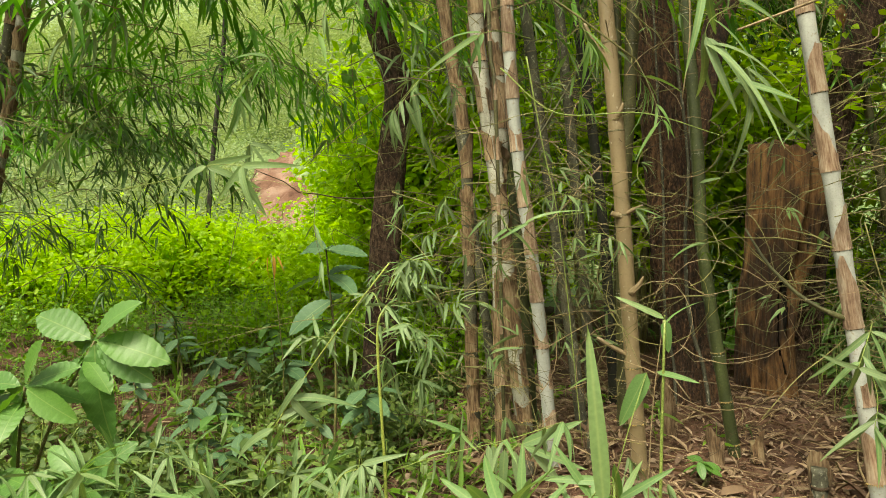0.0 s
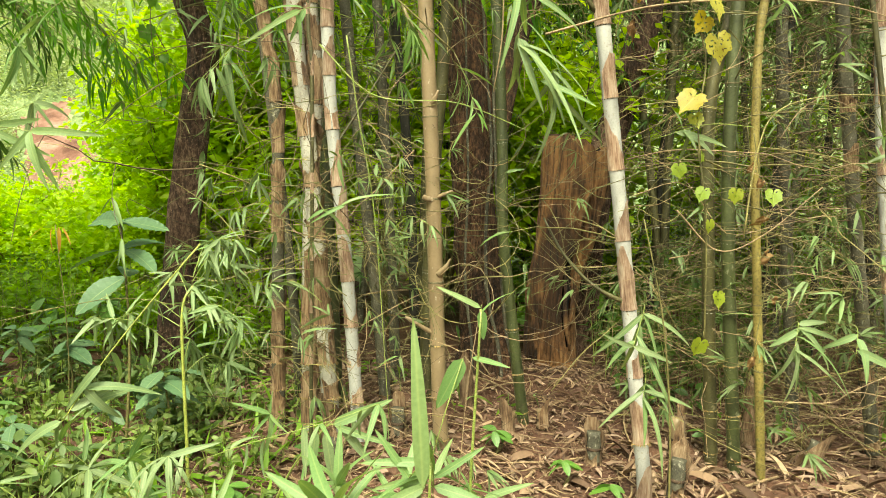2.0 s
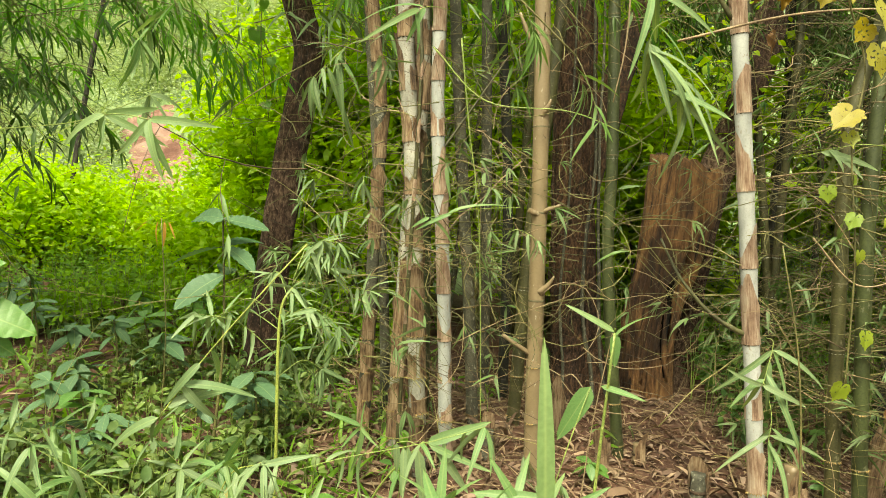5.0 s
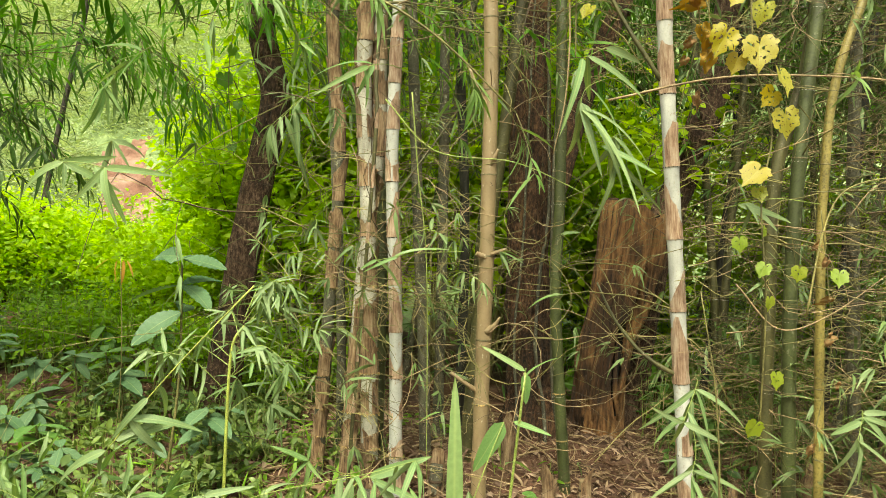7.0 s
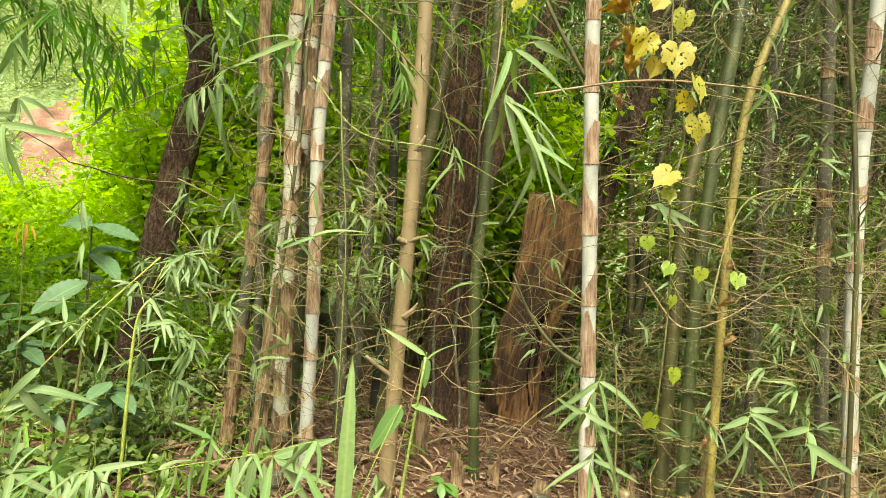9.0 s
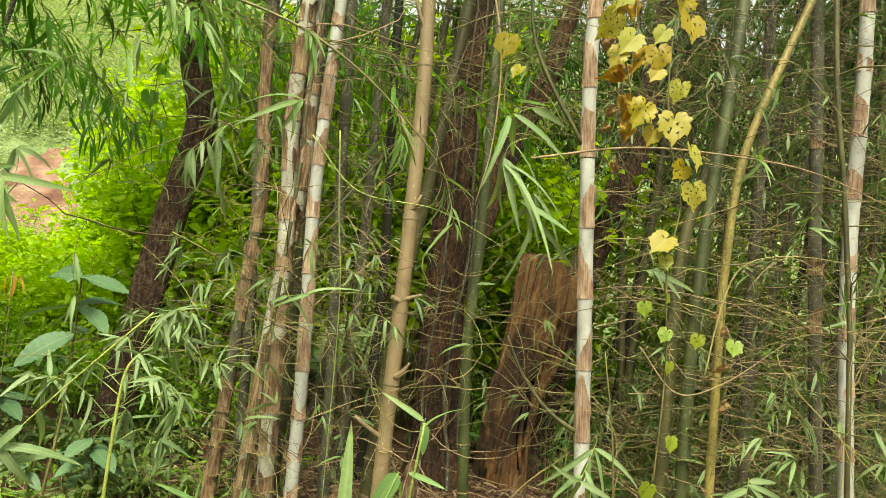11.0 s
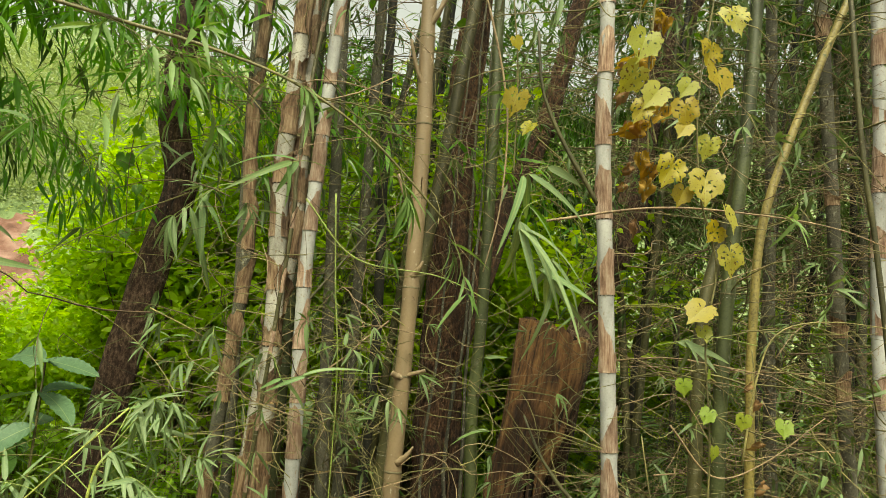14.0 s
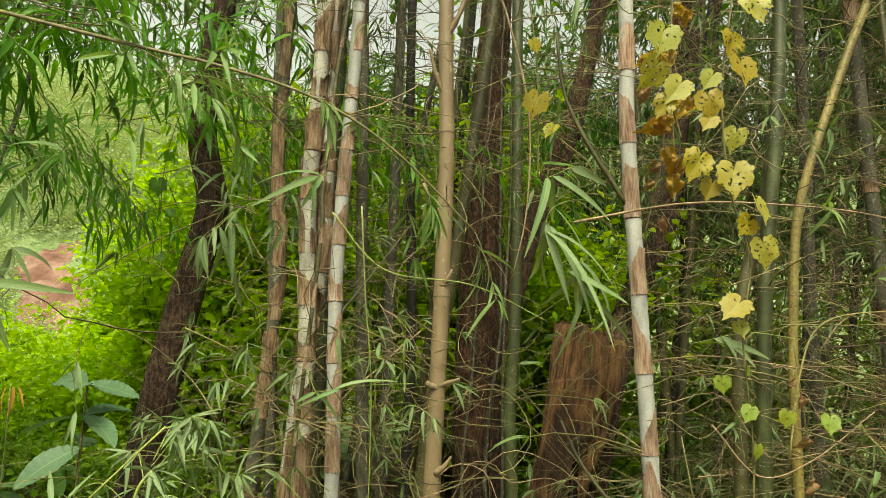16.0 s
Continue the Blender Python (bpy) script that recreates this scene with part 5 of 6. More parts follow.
def back_boughs():
    """Green boughs between and behind the upper culms."""
    for n in range(9):
        x0, y0, z0 = rng.uniform(-1.4, 1.6), rng.uniform(4.4, 6.6), rng.uniform(2.5, 3.6)
        z0 += 0.25 * (y0 - 4.4)
        ln, way = rng.uniform(0.8, 1.4), rng.choice([-1, 1])
        bough("green bamboo bough behind the upper culms", [(x0, y0, z0), (x0 + way * ln * 0.5, y0 + rng.normal(0, 0.2), z0 + 0.1), (x0 + way * ln, y0, z0 - rng.uniform(0.1, 0.5))], rng.uniform(0.13, 0.18), BAMBOO_MID if n % 3 else BAMBOO_SHADED)


back_boughs()


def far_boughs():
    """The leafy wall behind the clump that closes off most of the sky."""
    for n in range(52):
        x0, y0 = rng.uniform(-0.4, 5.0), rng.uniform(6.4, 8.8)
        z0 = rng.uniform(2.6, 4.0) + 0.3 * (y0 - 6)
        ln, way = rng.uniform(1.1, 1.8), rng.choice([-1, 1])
        bough("dark leafy bamboo bough behind the clump", [(x0, y0, z0), (x0 + way * ln * 0.5, y0, z0 + 0.15), (x0 + way * ln, y0, z0 - rng.uniform(0.2, 0.7))], rng.uniform(0.16, 0.22), BAMBOO_SHADED if n % 3 else BAMBOO_MID, step=0.08, reach=0.6)


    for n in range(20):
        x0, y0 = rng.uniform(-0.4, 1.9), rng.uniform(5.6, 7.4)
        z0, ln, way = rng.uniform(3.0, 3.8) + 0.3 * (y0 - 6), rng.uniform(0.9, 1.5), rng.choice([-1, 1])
        bough("dark leafy bamboo bough behind the clump", [(x0, y0, z0), (x0 + way * ln * 0.5, y0, z0 + 0.12), (x0 + way * ln, y0, z0 - rng.uniform(0.2, 0.6))], rng.uniform(0.15, 0.2), BAMBOO_MID if n % 3 else BAMBOO_SHADED, step=0.08, reach=0.55)


far_boughs()


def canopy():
    """The leafy tops of the clump: a few branches built once, then copied with other turns, some unseen overhead for
    shade.
    """
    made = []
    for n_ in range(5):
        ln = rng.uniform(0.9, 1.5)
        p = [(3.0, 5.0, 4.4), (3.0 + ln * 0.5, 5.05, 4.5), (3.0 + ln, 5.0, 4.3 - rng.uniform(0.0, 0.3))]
        made.append(arching_branch("leafy bamboo branch of the clump's crown", p, 0.006, 22, 0.15, BAMBOO_PALE if n_ == 2 else BAMBOO_SHADED, TWIG_OLIVE, split=False))
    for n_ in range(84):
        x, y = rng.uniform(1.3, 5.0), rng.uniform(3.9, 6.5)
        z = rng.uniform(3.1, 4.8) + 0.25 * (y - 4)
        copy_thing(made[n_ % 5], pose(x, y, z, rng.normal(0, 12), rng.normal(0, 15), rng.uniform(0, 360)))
    # Extra copies above the view, added only to shade the deep thicket.
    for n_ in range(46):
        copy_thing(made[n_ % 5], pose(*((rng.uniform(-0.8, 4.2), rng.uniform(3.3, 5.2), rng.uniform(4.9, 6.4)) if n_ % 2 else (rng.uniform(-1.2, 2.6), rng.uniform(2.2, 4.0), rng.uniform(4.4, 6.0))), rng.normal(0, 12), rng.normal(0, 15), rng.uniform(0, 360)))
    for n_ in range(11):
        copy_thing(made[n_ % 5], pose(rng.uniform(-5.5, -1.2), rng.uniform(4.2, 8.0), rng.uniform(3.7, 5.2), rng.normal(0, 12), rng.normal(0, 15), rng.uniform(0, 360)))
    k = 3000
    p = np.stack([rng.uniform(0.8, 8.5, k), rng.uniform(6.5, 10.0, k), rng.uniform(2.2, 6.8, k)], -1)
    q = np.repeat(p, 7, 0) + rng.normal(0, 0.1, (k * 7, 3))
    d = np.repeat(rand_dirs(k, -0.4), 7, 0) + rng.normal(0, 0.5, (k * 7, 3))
    stuff("bamboo_crowns", "distant leafy bamboo crowns behind the thicket", "bamboo foliage", leaves_mesh("bamboo_crowns", [lean_leaf(0.14, 0.2), lean_leaf(0.14, 0.5)], q, d, rng.uniform(0.12, 0.26, k * 7), BAMBOO_SHADED))


canopy()
arching_branch("thin bare dry stem reaching across the culms", [(0.55, 2.72, 1.93), (0.93, 2.7, 2.04), (1.28, 2.7, 2.08), (1.68, 2.7, 2.08), (2.1, 2.75, 2.0)], 0.005, 2, 0.12, BAMBOO_PALE, TWIG_DRY)


# ---- sprays close to the camera ----
LANCE_NEAR = [blade(9, 0.14, b, 0.3, 0.65, 0.02, 0.0, 0.3) for b in (0.08, 0.3, 0.65)]
NEAR = {m.name: [flat_mesh("leaf", v, f, m) for v, f in LANCE_NEAR] for m in (BAMBOO_FRESH, BAMBOO_GREY, BAMBOO_STRAW)}


def leaf_ob(parent, mesh, at, direction, size, roll=0.0, up=(0, 0, 1.0)):
    m = frames_of(np.array([direction], float), np.array([up]) + 1e-3, np.array([roll]))[0] * size
    ob = part("leaf", mesh, parent)
    ob.matrix_basis = Matrix.Translation(at) @ Matrix(m.tolist()).to_4x4()
    return ob


def spray(label, stem, n, leaf, mat, heading=(0, 0, -1), spread=0.7, twig=TWIG_GREEN, r=0.002, along=0.25, name="bamboo_spray"):
    """A bamboo twig near the camera: a stem with a fan of separate leaves at its end and some along it."""
    base = np.array(stem[0], float)
    path = spline(np.array(stem, float) - base, 24)
    root = thing(name, base, label, "bamboo spray", "bamboo sprays")
    part("stem", tubes_mesh("stem", [tube(path, np.linspace(r, r * 0.5, 24), 7)], twig), root)
    for i in range(n):
        u = 23 if i < n * (1 - along) else int(rng.uniform(8, 23))
        d = np.array(heading, float) + rng.normal(0, spread, 3)
        leaf_ob(root, NEAR[mat.name][rng.integers(0, 3)], path[u], d, leaf * rng.uniform(0.65, 1.15), rng.normal(0, 0.5))
    return root


G, F = BAMBOO_GREY, BAMBOO_FRESH
gz = lambda x, y: float(height(x, y)) - 0.02
spray("upright yellow-green stem topped with dusty bamboo leaves", [(-0.77, 2.6, gz(-0.77, 2.6)), (-0.77, 2.6, 0.3), (-0.785, 2.6, 0.83), (-0.75, 2.62, 0.95)], 20, 0.11, G, (0, 0, -0.3), 0.8, r=0.0085, along=0.35, twig=TWIG_LIME)
spray("slender twig of dusty bamboo leaves", [(-0.785, 2.6, 0.83), (-0.65, 2.65, 0.96), (-0.48, 2.7, 0.95)], 16, 0.10, G, (0.3, 0, -0.8), 0.6, along=0.6)
spray("slender twig of dusty bamboo leaves", [(-0.785, 2.6, 0.83), (-0.9, 2.6, 0.9), (-1.02, 2.6, 0.82)], 9, 0.10, G, (-0.3, 0, -0.8), 0.5, along=0.5)
for n_ in range(12):
    a, ln = rng.uniform(-0.4, 3.6), rng.uniform(0.12, 0.34)
    z0 = rng.uniform(0.62, 1.05)
    p0 = np.array([-0.775 + 0.2 * max(0.0, z0 - 0.83), 2.6, z0])
    p2 = p0 + [math.cos(a) * ln, math.sin(a) * ln * 0.8, rng.uniform(0.0, 0.16)]
    spray("slender twig of dusty bamboo leaves", [p0, (p0 + p2) / 2 + [0, 0, 0.05], p2], 15, 0.12, G, (math.cos(a) * 0.4, -0.15, -0.6), 0.6, along=0.7, r=0.002)
for n_ in range(7):
    a, ln = rng.uniform(0, 6.28), rng.uniform(0.15, 0.35)
    p0 = np.array([rng.uniform(-0.75, 0.0), rng.uniform(2.9, 3.3), rng.uniform(0.5, 1.3)])
    p2 = p0 + [math.cos(a) * ln, math.sin(a) * ln * 0.5, 0.05]
    spray("slender twig of dusty bamboo leaves", [p0, (p0 + p2) / 2 + [0, 0, 0.06], p2], 10, 0.11, G, (0, -0.1, -0.8), 0.5, along=0.6, r=0.002)
for n_ in range(17):
    x, y = rng.uniform(-2.3, -0.25), rng.uniform(1.6, 2.8)
    z = rng.uniform(0.25, 0.5)
    spray("low spray of fresh bamboo leaves", [(x, y, gz(x, y)), (x + 0.02, y, z * 0.6), (x + rng.normal(0, 0.08), y - 0.05, z)], 11, 0.15, F if n_ % 3 else G, (0, -0.1, 0.0), 0.8, along=0.5)
spray("low spray of fresh bamboo leaves", [(-1.3, 1.6, gz(-1.3, 1.6)), (-1.28, 1.55, 0.4), (-1.22, 1.5, 0.67)], 18, 0.15, F, (0, -0.1, 0.0), 0.8, along=0.4)
spray("low spray of fresh bamboo leaves", [(-1.5, 1.6, gz(-1.5, 1.6)), (-1.45, 1.55, 0.35), (-1.42, 1.5, 0.56)], 12, 0.14, F, (0, -0.1, -0.1), 0.8, along=0.4)
spray("low spray of fresh bamboo leaves", [(-1.1, 1.55, gz(-1.1, 1.55)), (-1.12, 1.5, 0.3), (-1.1, 1.5, 0.5)], 12, 0.15, F, (0.1, -0.1, 0.1), 0.8, along=0.4)
spray("arching twig with broad grey-green bamboo leaves", [(-0.75, 2.1, gz(-0.75, 2.1)), (-0.6, 2.05, 0.45), (-0.48, 2.0, 0.56), (-0.19, 2.0, 0.65), (-0.03, 2.0, 0.71)], 11, 0.13, G, (0.2, -0.1, -0.8), 0.6, along=0.7)
spray("thin upright shoot with pale leaves", [(0.17, 1.66, gz(0.17, 1.66)), (0.19, 1.66, 0.73), (0.222, 1.66, 1.06)], 5, 0.1, F, (-0.2, 0, 0.1), 0.7, along=1.0, twig=TWIG_DRY)
spray("young bamboo shoot with broad fresh blades", [(-0.02, 1.3, gz(-0.02, 1.3)), (-0.06, 1.3, 0.4), (-0.08, 1.25, 0.74)], 15, 0.2, F, (0.1, 0, 0.15), 0.75, along=0.6)
spray("young bamboo shoot with broad fresh blades", [(-0.72, 1.3, gz(-0.72, 1.3)), (-0.7, 1.3, 0.4), (-0.67, 1.3, 0.66)], 11, 0.19, F, (-0.1, 0, 0.15), 0.75, along=0.6)
for sx, sy, sz in ((-0.12, 1.85, 0.55), (0.0, 1.9, 0.5), (0.12, 1.85, 0.58), (0.25, 1.95, 0.5), (-0.3, 1.8, 0.5), (0.35, 2.1, 0.4), (-0.55, 2.3, 0.3)):
    spray("low spray of fresh bamboo leaves", [(sx, sy, gz(sx, sy)), (sx + 0.02, sy, sz * 0.6), (sx + rng.normal(0, 0.05), sy - 0.05, sz)], 13, 0.16, F, (0, -0.1, 0.05), 0.8, along=0.5)
for n_ in range(9):
    sx, sy, sz = rng.uniform(-2.0, -0.3), rng.uniform(1.75, 2.3), rng.uniform(0.38, 0.6)
    spray("low spray of dusty bamboo leaves", [(sx, sy, gz(sx, sy)), (sx + 0.04, sy, sz * 0.7), (sx + rng.normal(0, 0.12), sy - 0.05, sz)], 13, 0.14, F if n_ % 3 else G, (rng.normal(0, 0.3), -0.1, -0.2), 0.7, along=0.6)
for n_ in range(16):
    sx, sy, sz = rng.uniform(-2.1, -0.5), rng.uniform(1.55, 2.5), rng.uniform(0.25, 0.5)
    way = rng.normal(0, 0.22)
    spray("low arching twig of yellowish bamboo leaves", [(sx, sy, gz(sx, sy)), (sx + way * 0.4, sy, sz * 0.8), (sx + way, sy - 0.05, sz)], 9, 0.17, (F, G, F, BAMBOO_STRAW)[n_ % 4], (way * 2, -0.15, -0.25), 0.6, along=0.6, twig=TWIG_LIME if n_ % 2 else TWIG_GOLD, r=0.003)
spray("cluster of bamboo leaves hanging over the tree trunk", [(-0.6, 3.1, 1.95), (-0.7, 3.05, 1.9), (-0.82, 3.0, 1.76)], 14, 0.17, G, (0.1, -0.1, -0.9), 0.5, along=0.5)
spray("hanging spray of bamboo leaves", [(-2.1, 2.9, 1.9), (-2.3, 2.85, 1.75), (-2.42, 2.8, 1.6)], 14, 0.16, G, (0, 0, -0.9), 0.6, along=0.5)
spray("hanging spray of bamboo leaves", [(-1.2, 2.9, 2.1), (-1.35, 2.85, 1.98), (-1.45, 2.8, 1.83)], 14, 0.17, F, (0, 0, -0.9), 0.6, along=0.5)
spray("long thin yellow-green shoot rising diagonally", [(-2.45, 2.6, gz(-2.45, 2.6)), (-2.23, 2.6, 0.9), (-1.75, 2.6, 1.37), (-1.3, 2.6, 1.6)], 6, 0.15, G, (0, 0, -0.8), 0.6, r=0.0028)


def blades(label, foot, segs, mat, widths):
    """A young shoot whose separate blades run between given ends."""
    base = np.array([foot[0], foot[1], gz(foot[0], foot[1])])
    root = thing("bamboo_shoot", base, label, "bamboo shoot", "bamboo sprays")
    mid = np.mean([s[0] for s in segs], axis=0) - base
    line = spline([(0, 0, 0), mid * [0.5, 0.5, 0.6], mid], 12)
    part("stem", tubes_mesh("stem", [tube(line, np.linspace(0.005, 0.003, 12), 7)], TWIG_GREEN), root)
    for (a, e), w in zip(segs, widths):
        a, e = np.array(a), np.array(e)
        part("leaf_stalk", tubes_mesh("leaf_stalk", [tube(spline([mid, (mid + a - base) / 2 + [0, 0, 0.01], a - base], 6), 0.0015, 5)], TWIG_GREEN), root)
        d = e - a
        ln = np.linalg.norm(d)
        v, f = blade(10, w / ln, 0.12, 0.25, 0.6, 0.01, 0.0, 0.3)
        m = frames_of(np.array([d]), np.array([[0.1, -1.0, 0.4]]), np.array([rng.normal(0, 0.12)]))[0] * ln
        ob = part("leaf", flat_mesh("leaf", v, f, mat), root)
        ob.matrix_basis = Matrix.Translation(a - base) @ Matrix(m.tolist()).to_4x4()


def fan(label, stem, tips, mat, width, name="bamboo_spray", r=0.0019, twig=TWIG_GREEN):
    """A twig whose leaves spread from its end; tips: how far each reaches sideways and up."""
    base = np.array(stem[0], float)
    path = spline(np.array(stem, float) - base, 16)
    root = thing(name, base, label, "bamboo spray", "bamboo sprays")
    part("stem", tubes_mesh("stem", [tube(path, np.linspace(r, r * 0.63, 16), 7)], twig), root)
    for dx, dz in tips:
        d = np.array([dx, rng.normal(-0.1, 0.25) * math.hypot(dx, dz), dz])
        ln, bend = np.linalg.norm(d), rng.uniform(0.15, 0.75)
        v, f = blade(12, width * (1.25 if mat is G else 1.1) / ln * rng.uniform(0.7, 1.0), bend, 0.3, 0.6, 0.012, 0.0, 0.3)
        d[2] += 0.85 * bend * ln
        m = frames_of(np.array([d]), np.array([[rng.normal(0, 0.3), -1.0, 0.6]]), np.array([rng.normal(0, 0.4)]))[0] * ln
        ob = part("leaf", flat_mesh("leaf", v, f, mat), root)
        ob.matrix_basis = Matrix.Translation(path[rng.integers(9, 16)]) @ Matrix(m.tolist()).to_4x4()


fan("drooping fan of large dusty bamboo leaves", [(0.76, 2.85, 1.9), (0.6, 2.68, 2.0), (0.45, 2.6, 1.95), (0.42, 2.58, 1.84)], [(0.22, -0.2), (0.2, -0.28), (0.06, -0.26), (0.12, -0.3), (0.02, -0.22), (-0.02, -0.27), (0.16, -0.33)], G, 0.024)
fan("drooping fan of large dusty bamboo leaves", [(0.7, 2.85, 1.78), (0.6, 2.7, 1.8), (0.52, 2.62, 1.74)], [(0.14, -0.22), (0.04, -0.26), (0.2, -0.1), (0.1, -0.3), (-0.03, -0.2), (0.02, -0.32)], G, 0.023)
fan("pair of long arched bamboo leaves", [(0.7, 2.85, 2.1), (0.55, 2.66, 2.12), (0.42, 2.6, 2.05)], [(-0.01, -0.24), (0.13, -0.1), (0.22, -0.14), (0.02, -0.2)], G, 0.024)
fan("long pale bamboo leaves on a bent twig", [(-0.2, 2.9, 2.0), (-0.32, 2.65, 1.98), (-0.45, 2.6, 1.91)], [(-0.22, -0.11), (-0.05, -0.18), (0.04, -0.13), (-0.03, -0.12)], F, 0.022)
fan("drooping fan of long fresh bamboo leaves", [(-1.6, 2.2, 1.42), (-1.3, 2.1, 1.45), (-1.1, 2.0, 1.48), (-0.93, 1.98, 1.46)], [(0.135, -0.105), (0.022, -0.143), (0.083, -0.158), (-0.030, -0.112), (0.128, -0.030), (-0.053, -0.090), (0.150, -0.068), (-0.075, -0.120)], F, 0.023)
fan("wide fan of dusty bamboo leaves on an arching shoot", [(-0.6, 2.2, 1.15), (-0.74, 2.16, 0.97), (-0.88, 2.13, 0.78), (-1.0, 2.13, 0.6)], [(0.18, 0.0), (0.18, -0.07), (0.13, 0.04), (-0.11, -0.16), (-0.04, -0.08), (0.03, -0.18), (-0.05, -0.15), (0.06, -0.13)], G, 0.024, r=0.0028, twig=TWIG_LIME)
fan("fan of bamboo leaves in front of olive culms", [(1.5, 2.6, 0.8), (1.44, 2.4, 0.9), (1.38, 2.3, 0.82)], [(0.0, -0.2), (0.15, -0.2), (-0.08, -0.07), (0.17, -0.11), (0.09, -0.02), (0.05, -0.17), (0.12, -0.16), (-0.04, -0.15), (0.2, -0.16)], G, 0.022)
fan("fan of bamboo leaves in front of olive culms", [(1.75, 2.6, 0.85), (1.66, 2.4, 0.88), (1.6, 2.3, 0.81)], [(0.0, -0.12), (0.07, -0.1), (-0.08, -0.09), (0.16, -0.1)], G, 0.025)
fan("fan of dusty leaves hanging before the white culm", [(1.02, 2.84, 0.88), (0.95, 2.6, 0.9), (0.85, 2.4, 0.8)], [(0.0, -0.18), (0.07, -0.2), (-0.09, -0.11), (0.11, -0.09), (-0.01, -0.29), (-0.1, -0.03), (0.05, -0.26), (0.16, -0.14), (-0.13, -0.2)], G, 0.019)
fan("fan of dusty leaves hanging before the white culm", [(1.0, 2.8, 0.75), (0.97, 2.6, 0.66), (0.93, 2.5, 0.58)], [(-0.08, -0.2), (0.0, -0.17), (0.1, -0.16), (0.2, -0.1), (0.05, -0.22), (-0.13, -0.15)], G, 0.019)
fan("hanging leaves on a slender horizontal twig", [(1.35, 2.65, 1.6), (1.15, 2.6, 1.6), (0.95, 2.6, 1.54)], [(-0.01, -0.14), (0.17, -0.1), (0.11, -0.1), (0.04, -0.07)], G, 0.02)
fan("bright narrow leaves on a thin stem", [(0.05, 2.8, 1.3), (-0.12, 2.72, 1.28), (-0.28, 2.7, 1.24)], [(0.1, -0.14), (-0.06, -0.05), (0.18, 0.01), (-0.12, -0.09)], F, 0.016)
fan("cluster of bamboo leaves hanging over the tree trunk", [(-0.6, 3.1, 1.95), (-0.7, 3.05, 1.9), (-0.82, 3.0, 1.74)], [(0.05, -0.24), (0.11, -0.34), (0.0, -0.22), (0.11, -0.15), (-0.06, -0.16), (-0.02, -0.3)], G, 0.024)
blades("young bamboo shoot with long fresh blades", (0.1, 1.5), [((0.09, 1.45, 0.70), (0.065, 1.45, 1.075)), ((0.185, 1.65, 0.94), (0.12, 1.65, 0.81)), ((0.10, 1.6, 0.70), (-0.06, 1.6, 0.70)), ((0.06, 1.6, 0.66), (-0.02, 1.6, 0.78)), ((0.12, 1.6, 0.66), (0.24, 1.6, 0.74)), ((0.10, 1.6, 0.64), (-0.06, 1.55, 0.58)), ((0.12, 1.6, 0.64), (0.26, 1.55, 0.62))], F, (0.036, 0.042, 0.022, 0.02, 0.018, 0.03, 0.028))
blades("thin shoot with narrow bright leaves", (0.2, 1.65), [((0.225, 1.65, 1.065), (0.115, 1.65, 1.12)), ((0.225, 1.65, 1.06), (0.235, 1.65, 0.985))], F, (0.014, 0.024))
blades("arching twig with broad dusty leaves hanging", (-0.5, 2.7), [((-0.216, 2.51, 0.463), (0.001, 2.51, 0.560)), ((-0.243, 2.51, 0.438), (-0.197, 2.51, 0.173)), ((-0.278, 2.51, 0.442), (-0.294, 2.51, 0.252)), ((-0.321, 2.51, 0.454), (-0.311, 2.51, 0.340)), ((-0.184, 2.51, 0.459), (-0.052, 2.51, 0.288)), ((-0.210, 2.51, 0.459), (0.014, 2.44, 0.406))], G, (0.04, 0.038, 0.034, 0.024, 0.034, 0.026))


# ---- broad-leaved sapling and other leafy plants ----
def broad_leaf(width, mat, bend, teeth=0.07, skew=0.55):
    v, f = blade(26, width, bend, 0.22, 0.7, 0.03, teeth, skew)
    return flat_mesh("leaf", v, f, mat)


SAP = [broad_leaf(w, SAPLING, b, 0.055, k) for w, b, k in ((0.44, 0.12, 0.54), (0.41, 0.25, 0.5), (0.46, 0.38, 0.56))]


